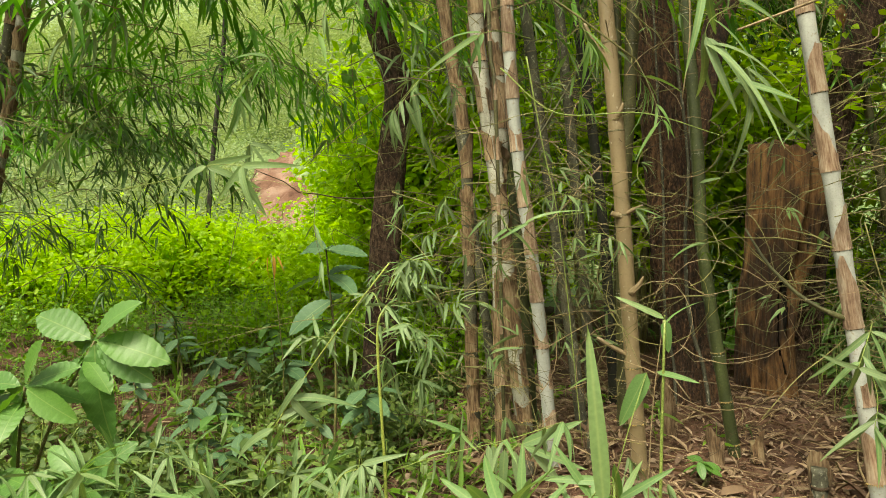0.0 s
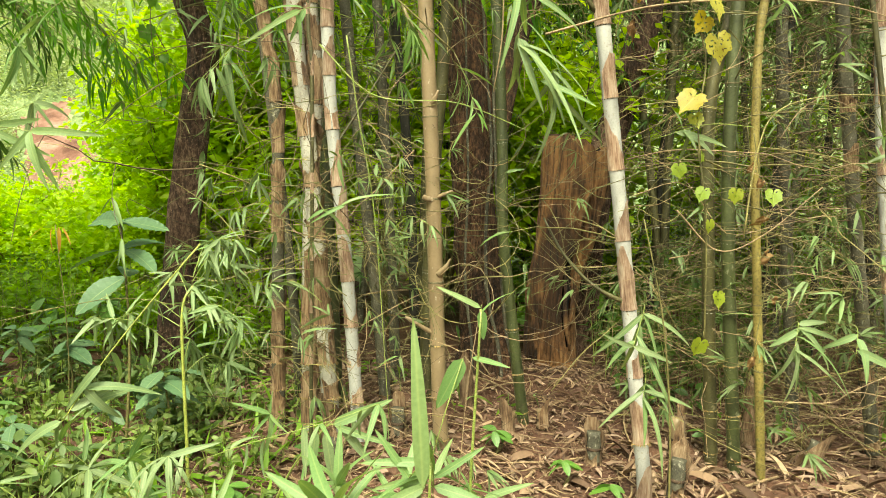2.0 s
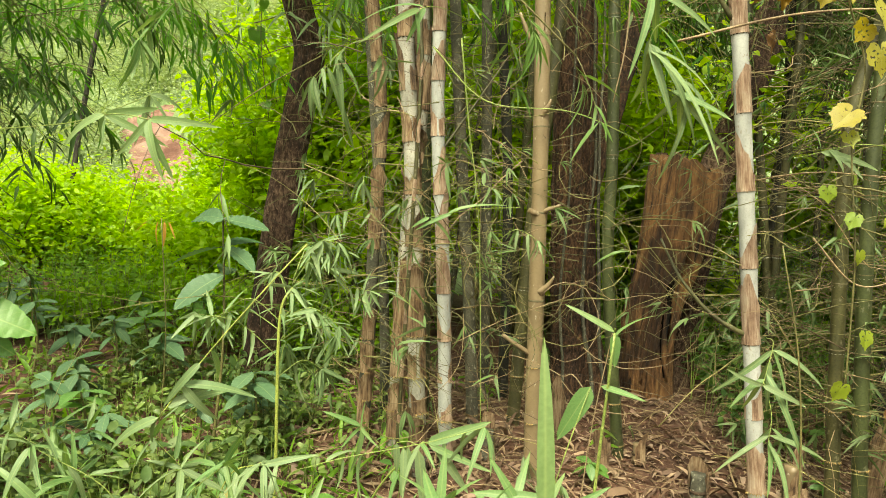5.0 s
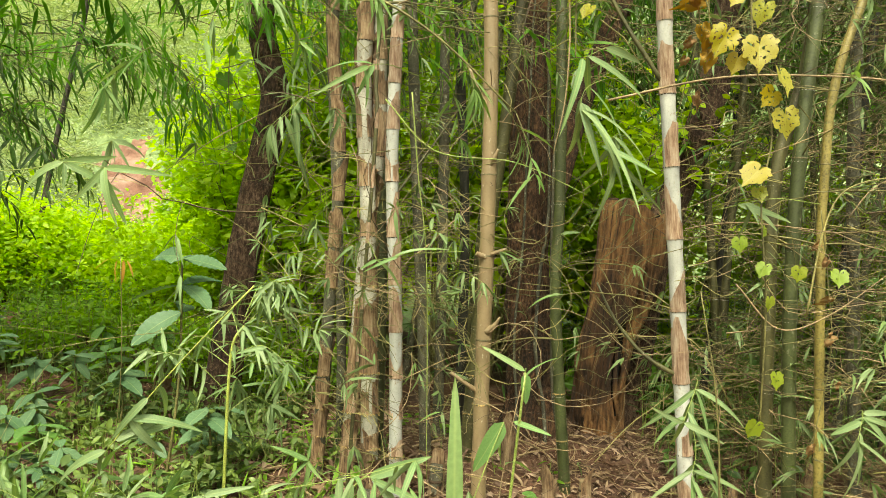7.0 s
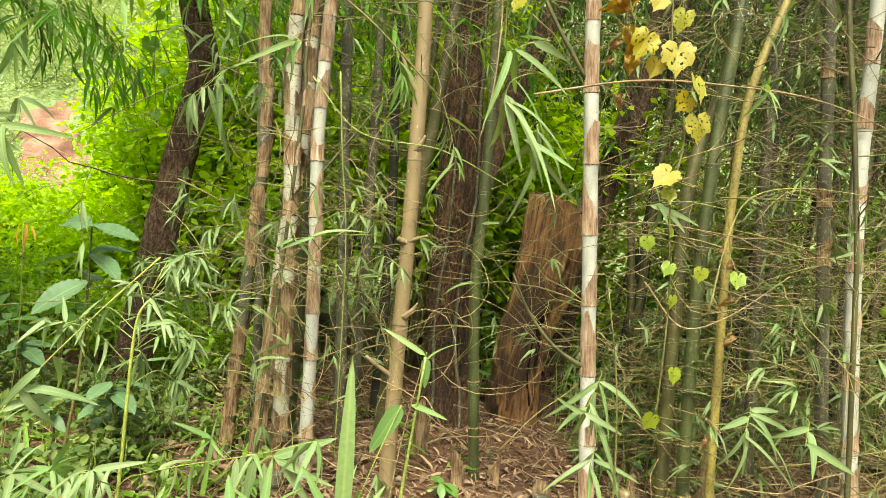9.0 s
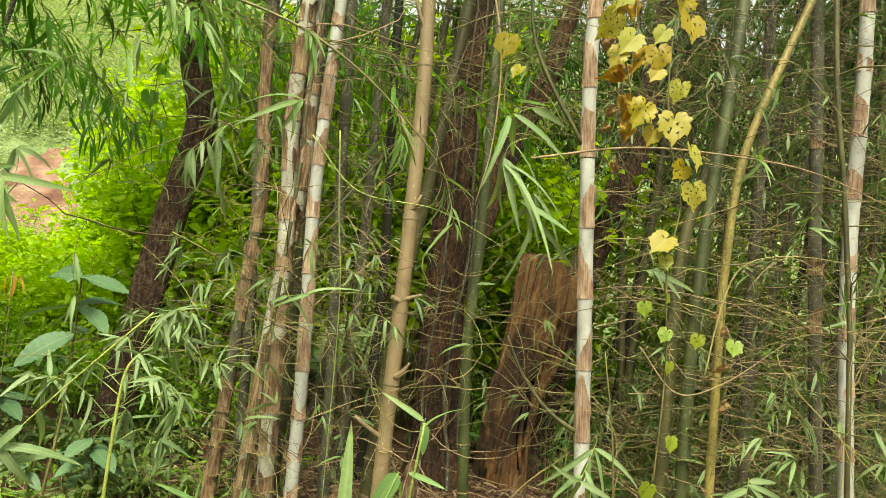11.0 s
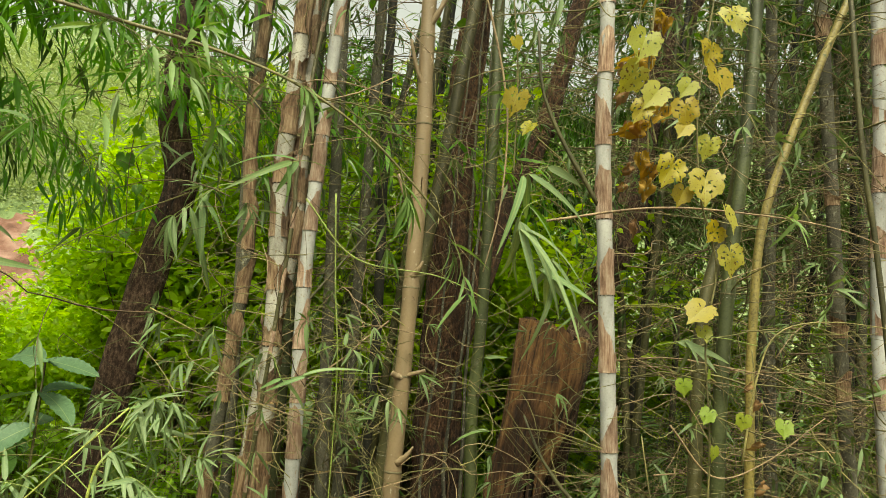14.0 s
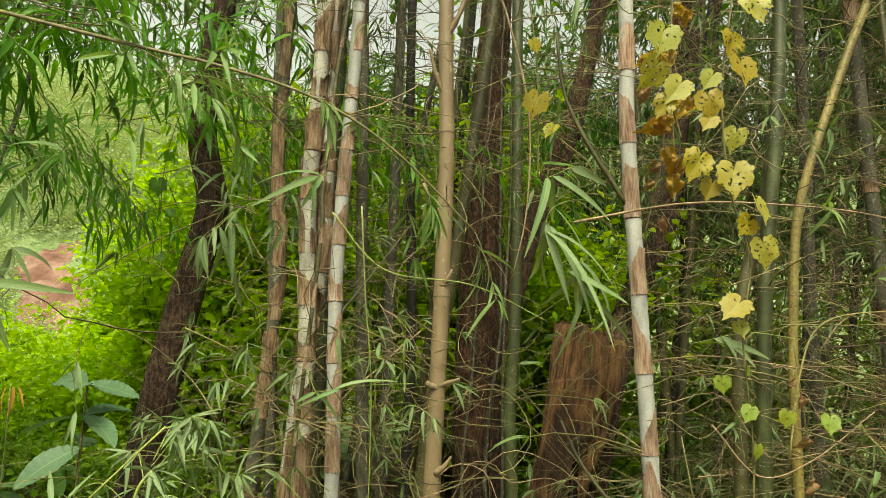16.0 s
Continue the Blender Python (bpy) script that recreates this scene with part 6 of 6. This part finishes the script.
def build_sapling():
    base = np.array([-2.2, 2.25, gz(-2.2, 2.25)])
    root = thing("sapling", base, "young sapling with whorls of large toothed green leaves", "sapling")
    whorls = (((-1.824, 2.3, 0.85), ((-1.65, 1.01), (-1.53, 0.79), (-2.12, 0.92), (-1.60, 0.68), (-1.78, 0.46), (-1.97, 0.73))),
              ((-1.982, 2.12, 0.711), ((-1.86, 0.88), (-2.22, 0.72), (-1.77, 0.77), (-2.11, 0.53), (-1.78, 0.58), (-2.09, 0.30))),
              ((-2.338, 2.1, 0.573), ((-2.08, 0.70), (-2.55, 0.60), (-2.55, 0.38), (-2.40, 0.73), (-2.16, 0.62), (-2.34, 0.31))),
              ((-2.305, 2.0, 0.415), ((-2.47, 0.17), (-2.01, 0.51), (-2.22, 0.21), (-2.49, 0.35))),
              ((-1.867, 1.98, 0.406), ((-2.12, 0.18), (-1.77, 0.20), (-2.03, 0.31), (-1.68, 0.40), (-1.88, 0.18))),
              ((-1.696, 2.05, 0.394), ((-1.83, 0.52), (-1.88, 0.16), (-1.50, 0.53), (-1.59, 0.32))))
    for c, tips in whorls:
        c = np.array(c)
        stem = spline([(0, 0, 0), (c - base) * [0.4, 0.4, 0.55], c - base], 12)
        part("stem", tubes_mesh("stem", [tube(stem, np.linspace(0.009, 0.0045, 12), 7)], TWIG_OLIVE), root)
        for x, z in tips:
            d = np.array([x - c[0], rng.uniform(-0.12, 0.03), z - c[2]])
            ln = np.linalg.norm(d)
            d[2] += 0.15 * ln
            leaf_ob(root, SAP[rng.integers(0, 3)], stem[-1] + d / ln * 0.015, d, 0.94 * ln, rng.normal(0, 0.35), (rng.normal(0, 0.25), -0.7, 0.75))
        for k in range(5):
            a = k * 2.4 + rng.uniform(0, 1.5)
            d = np.array([math.cos(a), (0.5 if k < 2 else -0.3) + 0.4 * math.sin(a), rng.uniform(-0.5, 0.1)])
            leaf_ob(root, SAP[rng.integers(0, 3)], stem[-1 - k // 2], d, rng.uniform(0.15, 0.21), rng.normal(0, 0.3), (0, -0.5, 0.8))


build_sapling()
BLUE = [broad_leaf(0.45, BLUE_LEAF, b, 0.0, 0.5) for b in (0.15, 0.35)]


def leafy_plant(name, label, at, tall, n, ln, meshes, category="plant", spread=0.25):
    base = np.array([at[0], at[1], gz(at[0], at[1])])
    root = thing(name, base, label, category)
    top = np.array([0, 0, tall])
    stem = spline([(0, 0, 0), (0.03, 0, tall * 0.5), top], 10)
    part("stem", tubes_mesh("stem", [tube(stem, np.linspace(0.008, 0.004, 10), 6)], TWIG_OLIVE), root)
    for i in range(n):
        a = i * 2.4 + rng.normal(0, 0.2)
        p = stem[9 - min(5, i // 3)]
        d = (math.cos(a), math.sin(a), rng.uniform(-0.5, spread))
        leaf_ob(root, meshes[i % len(meshes)], p, d, ln * rng.uniform(0.75, 1.1), rng.normal(0, 0.3))


leafy_plant("broadleaf_plant", "plant with large blue-green drooping leaves", (-1.24, 3.2), 1.12, 8, 0.24, BLUE, spread=0.5)
leafy_plant("broadleaf_plant", "plant with large blue-green drooping leaves", (-1.1, 3.3), 0.42, 9, 0.2, BLUE)
for n_ in range(8):
    leafy_plant("broadleaf_plant", "small broad-leaved plant on the shaded ground", (rng.uniform(-2.4, -0.7), rng.uniform(2.9, 4.2)), rng.uniform(0.15, 0.3), 7, 0.12, BLUE)


for n_ in range(17):
    leafy_plant("broadleaf_plant", "leafy green plant in the undergrowth", (rng.uniform(-3.4, -0.9), rng.uniform(3.1, 5.0)), rng.uniform(0.22, 0.5), 9, rng.uniform(0.12, 0.19), BLUE if n_ % 3 else SAP, spread=0.4)


def lobed_leaf(mat, bend, holes=0.0, seed=1, crumple=0.03):
    """Heart-shaped leaf with shallow lobes and eaten holes, as a climber's."""
    g = np.random.default_rng(seed)
    k, rings = 44, 7
    a = np.linspace(-np.pi, np.pi, k, endpoint=False)
    r = np.interp(np.abs(a), np.radians([0, 10, 30, 52, 62, 90, 112, 124, 150, 170, 180]), [0.62, 0.50, 0.41, 0.47, 0.455, 0.40, 0.45, 0.43, 0.41, 0.31, 0.10])
    r = r * (1 + 0.05 * np.cos(a * 13) + g.normal(0, 0.03, k))
    v, f = [(0, 0.38, -bend * 0.38**2)], []
    for i in range(1, rings + 1):
        for j in range(k):
            q = r[j] * i / rings
            x, y = math.sin(a[j]) * q, 0.38 + math.cos(a[j]) * q
            v.append((x, y, -bend * y * y + 0.15 * abs(x) + crumple * math.sin(9 * x + seed) * math.cos(7 * y + 2 * seed)))
    for j in range(k):
        f.append((0, j + 1, (j + 1) % k + 1))
    gaps = [(g.uniform(-3.1, 3.1), g.uniform(0.2, 1.0), g.uniform(0.03, 0.09)) for _ in range(int(holes))]
    for i in range(1, rings):
        for j in range(k):
            q = (i + 0.5) / rings
            c = np.array([math.sin(a[j]) * q, math.cos(a[j]) * q])
            if any(np.hypot(c[0] - math.sin(b) * d, c[1] - math.cos(b) * d) < w for b, d, w in gaps):
                continue
            n, m = 1 + (i - 1) * k, 1 + i * k
            f += [(n + j, m + j, m + (j + 1) % k), (n + j, m + (j + 1) % k, n + (j + 1) % k)]
    return flat_mesh("leaf", np.array(v), np.array(f), mat)


YL = [lobed_leaf(YELLOW, b, h, k, c) for b, h, k, c in ((0.08, 12, 1, 0.015), (0.25, 20, 2, 0.03), (0.12, 4, 3, 0.015), (0.35, 28, 4, 0.05), (0.1, 16, 5, 0.02))]
YGL = [lobed_leaf(YELLOW_GREEN, b, h, k, 0.02) for b, h, k in ((0.1, 6, 21), (0.3, 3, 22), (0.2, 10, 23))]
WL = [lobed_leaf(WITHERED, b, 14, k, 0.2) for b, k in ((0.7, 6), (1.0, 7), (1.3, 8))]
CL = [lobed_leaf(OCHRE, b, 18, k, 0.25) for b, k in ((0.7, 9), (1.1, 10), (1.5, 11))]


def vine(label, pts, leaves, ln, meshes, r=0.0025):
    base = np.array(pts[0], float)
    path = spline(np.array(pts, float) - base, 40)
    root = thing("climbing_vine", base, label, "vine")
    part("stem", tubes_mesh("stem", [tube(path, r, 5)], TWIG_OLIVE), root)
    for i in range(leaves):
        p = path[int((i + 0.5) / leaves * 39)]
        d = np.array([rng.normal(0, 0.5), -0.25 + rng.normal(0, 0.2), -0.8])
        off = np.array([rng.normal(0, 0.055), rng.uniform(-0.05, 0.0), rng.normal(0, 0.03)])
        part("leaf_stalk", tubes_mesh("leaf_stalk", [tube(np.array([p, p + off * 0.5, p + off]), 0.0012, 4)], TWIG_OLIVE), root)
        k = rng.uniform(0.6, 1.15)
        m = frames_of(np.array([d]), np.array([[rng.normal(0, 0.4), -1.0, 0.3]]), np.array([rng.normal(0, 0.3)]))[0] * ln * k
        ob = part("leaf", meshes[i % len(meshes)], root)
        ob.matrix_basis = Matrix.Translation(p + off) @ Matrix(m.tolist()).to_4x4()


def leaf_on_vine(root, base, at, ln, meshes, k):
    at = np.array(at, float)
    d = np.array([rng.normal(0, 0.35), -0.2 + rng.normal(0, 0.15), -0.8])
    m = frames_of(np.array([d]), np.array([[rng.normal(0, 0.32), -1.0, 0.3]]), np.array([rng.normal(0, 0.25)]))[0] * ln
    ob = part("leaf", meshes[k % len(meshes)], root)
    ob.matrix_basis = Matrix.Translation(at - base) @ Matrix(m.tolist()).to_4x4()


def yellow_vine(label, pts, leaves):
    """A climber whose leaves hang by thin stalks at given places."""
    base = np.array(pts[0], float)
    path = spline(np.array(pts, float) - base, 50)
    root = thing("climbing_vine", base, label, "vine")
    part("stem", tubes_mesh("stem", [tube(path, 0.003, 6)], TWIG_OLIVE), root)
    for k, (at, ln) in enumerate(leaves):
        p = np.array(at) - base
        q = path[np.argmin(np.linalg.norm(path - p, axis=1))]
        part("leaf_stalk", tubes_mesh("leaf_stalk", [tube(spline([q, (p + q) / 2 + [0, 0, 0.01], p], 6), 0.0012, 4)], TWIG_OLIVE), root)
        leaf_on_vine(root, base, at, ln * (0.9 if at[2] > 1.6 else 0.75), YL if at[2] > 1.6 else YGL, k)


yellow_vine("climber with large yellow spotted leaves", [(0.96, 2.41, 3.04), (0.94, 2.40, 2.69), (0.92, 2.39, 2.35), (0.96, 2.39, 2.04), (1.04, 2.39, 1.81), (1.03, 2.39, 1.57), (1.08, 2.39, 1.23), (1.11, 2.41, 0.80)],
            [((0.96, 2.37, 2.47), 0.14), ((0.86, 2.37, 2.34), 0.12), ((0.89, 2.37, 2.26), 0.08), ((0.86, 2.37, 2.14), 0.13), ((0.96, 2.37, 2.12), 0.15), ((1.03, 2.37, 2.02), 0.13), ((1.06, 2.37, 1.89), 0.12), ((1.02, 2.37, 1.69), 0.12),
             ((0.96, 2.37, 1.45), 0.08), ((1.06, 2.37, 1.37), 0.08), ((1.08, 2.37, 1.26), 0.07), ((1.17, 2.37, 1.37), 0.08), ((1.30, 2.37, 1.37), 0.09), ((0.98, 2.37, 2.68), 0.13), ((1.13, 2.38, 1.01), 0.09), ((1.09, 2.38, 0.84), 0.1), ((0.98, 2.39, 2.24), 0.1), ((0.9, 2.4, 2.42), 0.09), ((0.94, 2.39, 2.56), 0.12), ((1.04, 2.39, 1.95), 0.1), ((1.01, 2.39, 1.62), 0.07), ((1.05, 2.39, 1.49), 0.06), ((0.91, 2.39, 2.06), 0.09)])
yellow_vine("climber with ochre yellow leaves", [(0.73, 2.41, 3.04), (0.74, 2.40, 2.69), (0.75, 2.40, 2.35), (0.80, 2.40, 2.18)], [((0.72, 2.37, 2.55), 0.15), ((0.71, 2.37, 2.43), 0.14), ((0.79, 2.37, 2.37), 0.12), ((0.75, 2.38, 2.31), 0.1), ((0.75, 2.37, 2.78), 0.13)])
vine("climber with brown withered leaves", [(0.86, 2.85, 3.2), (0.84, 2.85, 2.7), (0.9, 2.85, 2.3), (0.86, 2.9, 1.9)], 9, 0.06, WL)
yellow_vine("climber with yellow leaves in the clump", [(0.3, 2.8, 2.9), (0.38, 2.8, 2.5), (0.42, 2.8, 2.1)], [((0.39, 2.75, 2.42), 0.13), ((0.46, 2.76, 2.3), 0.08), ((0.34, 2.76, 2.62), 0.07)])
vine("climber with crumpled ochre leaves", [(0.9, 2.8, 3.3), (0.88, 2.8, 2.8), (0.91, 2.8, 2.4), (0.95, 2.8, 2.1)], 13, 0.085, CL)
vine("climber with brown withered leaves", [(1.5, 2.95, 1.6), (1.56, 2.95, 1.3), (1.6, 2.95, 1.0), (1.55, 2.95, 0.5)], 6, 0.06, WL)


GL = [lobed_leaf(VINE_GREEN, b_) for b_ in (0.1, 0.35)]
vine("green climber with heart-shaped leaves on the trunk", [(-1.36, 4.42, 3.1), (-1.5, 4.42, 2.6), (-1.52, 4.4, 2.2), (-1.45, 4.42, 1.7)], 7, 0.12, GL)
for n_ in range(14):
    leafy_plant("broadleaf_plant", "small bright seedling with oval leaves", (rng.uniform(-1.3, 1.6), rng.uniform(2.3, 3.4)), rng.uniform(0.08, 0.2), 7, 0.09, SAP)


OL = [flat_mesh("leaf", *blade(6, 0.14, b_, 0.3, 0.7), ORANGE) for b_ in (0.1, 0.3)]


def orange_sprig():
    base = np.array([-1.37, 2.92, gz(-1.37, 2.92)])
    root = thing("withering_sprig", base, "thin stem with hanging orange withered leaves", "sprig")
    line = spline([(0, 0, 0), (0.02, 0, 0.6), (-0.02, 0, 1.12)], 10)
    part("stem", tubes_mesh("stem", [tube(line, 0.0018, 6)], TWIG_OLIVE), root)
    for k, (dx, dz) in enumerate(((-0.12, -0.1), (-0.03, -0.16), (0.07, -0.1), (0.03, -0.14))):
        leaf_ob(root, OL[k % 2], line[-1] + np.array([dx * 0.4, 0, -0.01]), (dx, -0.03, dz), 0.085 + 0.02 * (k % 2))


orange_sprig()


# ---- thicket of fine twigs ----
def build_thicket():
    """The tangle of thin side twigs between the culms, densest low down and towards the far side."""
    heaps = [[], [], [], []]
    at, to, size = [], [], []
    for n_ in range(1650):
        right = n_ % 20 < 15
        x0 = rng.uniform(1.05, 3.6) if right else rng.uniform(-0.9, 1.15)
        y0, z0 = rng.uniform(2.95, 4.4), 0.2 + 3.1 * rng.random() ** (1.25 if right else 1.0)
        ang, up = rng.uniform(0, 6.28), rng.normal(0.05, 0.3)
        d = np.array([math.cos(ang), 0.6 * math.sin(ang), up])
        if 0.1 < x0 + d[0] * 0.35 < 1.3 and z0 < 2.3 and rng.random() < 0.86:
            continue
        n, la, lt, ls = branch_pieces((x0, y0, z0), d, rng.uniform(0.25, 0.95), rng.uniform(0.0014, 0.0036), 0.1, 0.12, rng.uniform(-0.25, 0.5), rng.integers(2, 7))
        at += la
        to += lt
        size += ls
        heaps[int(rng.choice(4, p=[0.34, 0.22, 0.22, 0.22]))].append(joined(n))
    for n_ in range(45):
        p = np.array([rng.uniform(-0.75, 0.4), rng.uniform(3.05, 3.6), rng.uniform(0.35, 1.9)])
        turns, ln = rng.uniform(0.6, 1.6) * rng.choice([-1, 1]), rng.uniform(0.2, 0.5)
        a = rng.uniform(0, 6.28) + turns * np.linspace(0, 1, 14) * 3
        step = np.stack([np.cos(a), 0.5 * np.sin(a * 0.7), np.sin(a)], -1) * ln / 7
        heaps[n_ % 3].append(tube(p + np.cumsum(step + rng.normal(0, 0.004, step.shape), axis=0), np.linspace(0.0022, 0.001, 14), 4, None, False))
    for name, label, heap, mat in (("twig_thicket", "tangle of thin olive bamboo side twigs", heaps[0], TWIG_OLIVE), ("golden_twig_thicket", "tangle of thin golden-green bamboo side twigs", heaps[1], TWIG_GOLD),
                                   ("dry_twig_thicket", "tangle of thin dry bamboo side twigs", heaps[2], TWIG_DRY), ("brown_twig_thicket", "tangle of thin dead brown bamboo twigs", heaps[3], TWIG_BROWN)):
        stuff(name, label, "twigs", tubes_mesh(name, heap, mat))
    stuff("thicket_leaves", "scattered pale bamboo leaves in the twig tangle", "leaves", leaves_mesh("thicket_leaves", LANCE, at, to, size, BAMBOO_DUST))


build_thicket()


def long_twig(label, pts, r, mat):
    base = np.array(pts[0], float)
    me = tubes_mesh("arching_twig", [tube(spline(np.array(pts, float) - base, 22), np.linspace(r, r * 0.45, 22), 6)], mat)
    ob = tagged(part("arching_twig", me), label, "twig", "arching twigs")
    ob.location = base


T_LABEL = {TWIG_GOLD.name: "long thin golden-green bamboo twig", TWIG_DRY.name: "long thin dry bamboo twig", TWIG_GREEN.name: "long thin yellow-green stem"}
for pts, r, mat in (([(0.18, 3.0, 2.96), (0.26, 3.0, 2.82), (0.39, 3.0, 2.42), (0.42, 3.0, 2.02), (0.39, 3.0, 1.74)], 0.006, TWIG_DRY), ([(-0.34, 3.0, 1.91), (-0.11, 3.0, 1.71), (0.24, 3.0, 1.69), (0.55, 3.0, 1.58)], 0.004, TWIG_GREEN),
                    ([(-0.3, 3.4, 1.53), (-0.19, 3.42, 1.71), (-0.03, 3.45, 1.98)], 0.008, CULM_OLIVE), ([(-0.23, 3.0, 1.95), (-0.17, 3.0, 1.59), (-0.1, 3.0, 1.2), (-0.02, 3.0, 0.3)], 0.004, TWIG_GREEN),
                    ([(1.39, 2.75, 1.17), (1.42, 2.75, 1.5), (1.49, 2.75, 1.67), (1.7, 2.75, 1.74), (2.04, 2.75, 1.75)], 0.004, TWIG_GOLD), ([(1.13, 2.8, 1.27), (1.31, 2.8, 1.11), (1.5, 2.8, 1.18), (1.73, 2.8, 1.38)], 0.004, TWIG_DRY),
                    ([(1.02, 2.4, -0.02), (1.0, 2.4, 0.5), (0.95, 2.4, 0.9), (0.87, 2.42, 1.25)], 0.0045, TWIG_OLIVE)):
    long_twig(T_LABEL.get(mat.name, "slender olive bamboo side branch"), pts, r, mat)
for n_ in range(64):
    right = n_ % 3 > 0
    x0 = rng.uniform(0.7, 2.6) if right else rng.uniform(-0.7, 0.8)
    y0, z0 = rng.uniform(2.75, 3.7), rng.uniform(0.25, 1.9) if n_ % 4 else rng.uniform(1.8, 3.0)
    ang, ln = rng.choice([0.0, math.pi]) + rng.normal(0, 0.4), rng.uniform(0.5, 1.3)
    dx, dy = math.cos(ang) * ln, math.sin(ang) * ln * 0.5
    up = rng.uniform(-0.1, 0.35) * ln
    y1 = max(2.6, y0 + dy)
    pts = [(x0, y0, z0), (x0 + dx * 0.35, (y0 * 2 + y1) / 3, z0 + up), (x0 + dx * 0.7, (y0 + 2 * y1) / 3, z0 + up * 1.1), (x0 + dx, y1, z0 + up - rng.uniform(0.05, 0.3) * ln)]
    pts = [np.array(p) + rng.normal(0, 0.035, 3) for p in spline(pts, 7)]
    m = (TWIG_GOLD, TWIG_OLIVE, TWIG_DRY, TWIG_GOLD)[n_ % 4]
    long_twig(T_LABEL.get(m.name, "long thin olive bamboo twig"), pts, rng.uniform(0.0015, 0.003), m)


def lianas():
    """Thin woody climbers running up the furrowed trunk."""
    for n in range(5):
        a = rng.uniform(3.4, 6.0)
        pts, z = [], 0.0
        while z < 3.6:
            x = np.interp(z, [0, 0.95, 1.8, 2.8, 3.6], [0.6, 0.5, 0.43, 0.37, 0.34])
            r = np.interp(z, [0, 0.2, 3.6], [0.26, 0.19, 0.15])
            pts.append((x + r * math.cos(a), 4.65 + r * math.sin(a) - 0.01, z))
            a += rng.normal(0, 0.14)
            z += 0.3
        long_twig("woody climber clinging to the dark trunk", pts, rng.uniform(0.006, 0.014), BARK_DARK if n % 2 else CULM_GREY)


lianas()


# ---- cut culm stubs ----
def stub(x, y, tall, r, mat, lean=0.0):
    base = np.array([x, y, gz(x, y)])
    root = thing("bamboo_stub", base, "short cut bamboo stub standing in dry leaves", "bamboo stub", "cut stubs")
    p = spline([(0, 0, -0.02), (lean * 0.5, 0, tall * 0.5), (lean, 0, tall)], 10)
    part("stem", tubes_mesh("stem", [tube(p, np.linspace(r * 1.1, r * 0.85, 10), 12, 1 + 0.12 * np.random.default_rng(3).normal(0, 1, (10, 12)) * np.linspace(0, 1, 10)[:, None])], mat), root)
    for u in (2, 5):
        ob = part("node_ring", RING, root)
        ob.matrix_basis = axis_pose(p[u], p[u + 1] - p[u - 1], r * 1.05)
    ob = part("sheath", sheath_mesh(tall * 1.25 / r, 1.0, int(x * 1000) % 997, SHEATH_OLD), root)
    ob.matrix_basis = axis_pose((0, 0, 0.02), (lean, 0, tall), r * 1.06, x * 7)


for sx, sy, st, sr, sm in ((0.6, 3.6, 0.26, 0.03, CULM_OLIVE), (0.8, 3.7, 0.2, 0.03, CULM_TAN), (0.98, 3.3, 0.3, 0.035, CULM_GREY), (1.25, 2.95, 0.34, 0.035, CULM_GREY), (1.4, 3.3, 0.4, 0.035, CULM_TAN),
                           (2.0, 3.2, 0.25, 0.04, CULM_GREY), (0.02, 3.45, 0.28, 0.035, CULM_GREY), (-0.3, 3.25, 0.2, 0.04, CULM_GREY), (0.4, 3.9, 0.4, 0.03, CULM_GREEN), (1.85, 3.5, 0.5, 0.035, CULM_GREY)):
    stub(sx, sy, st * 0.6, sr, sm, rng.normal(0, 0.03))
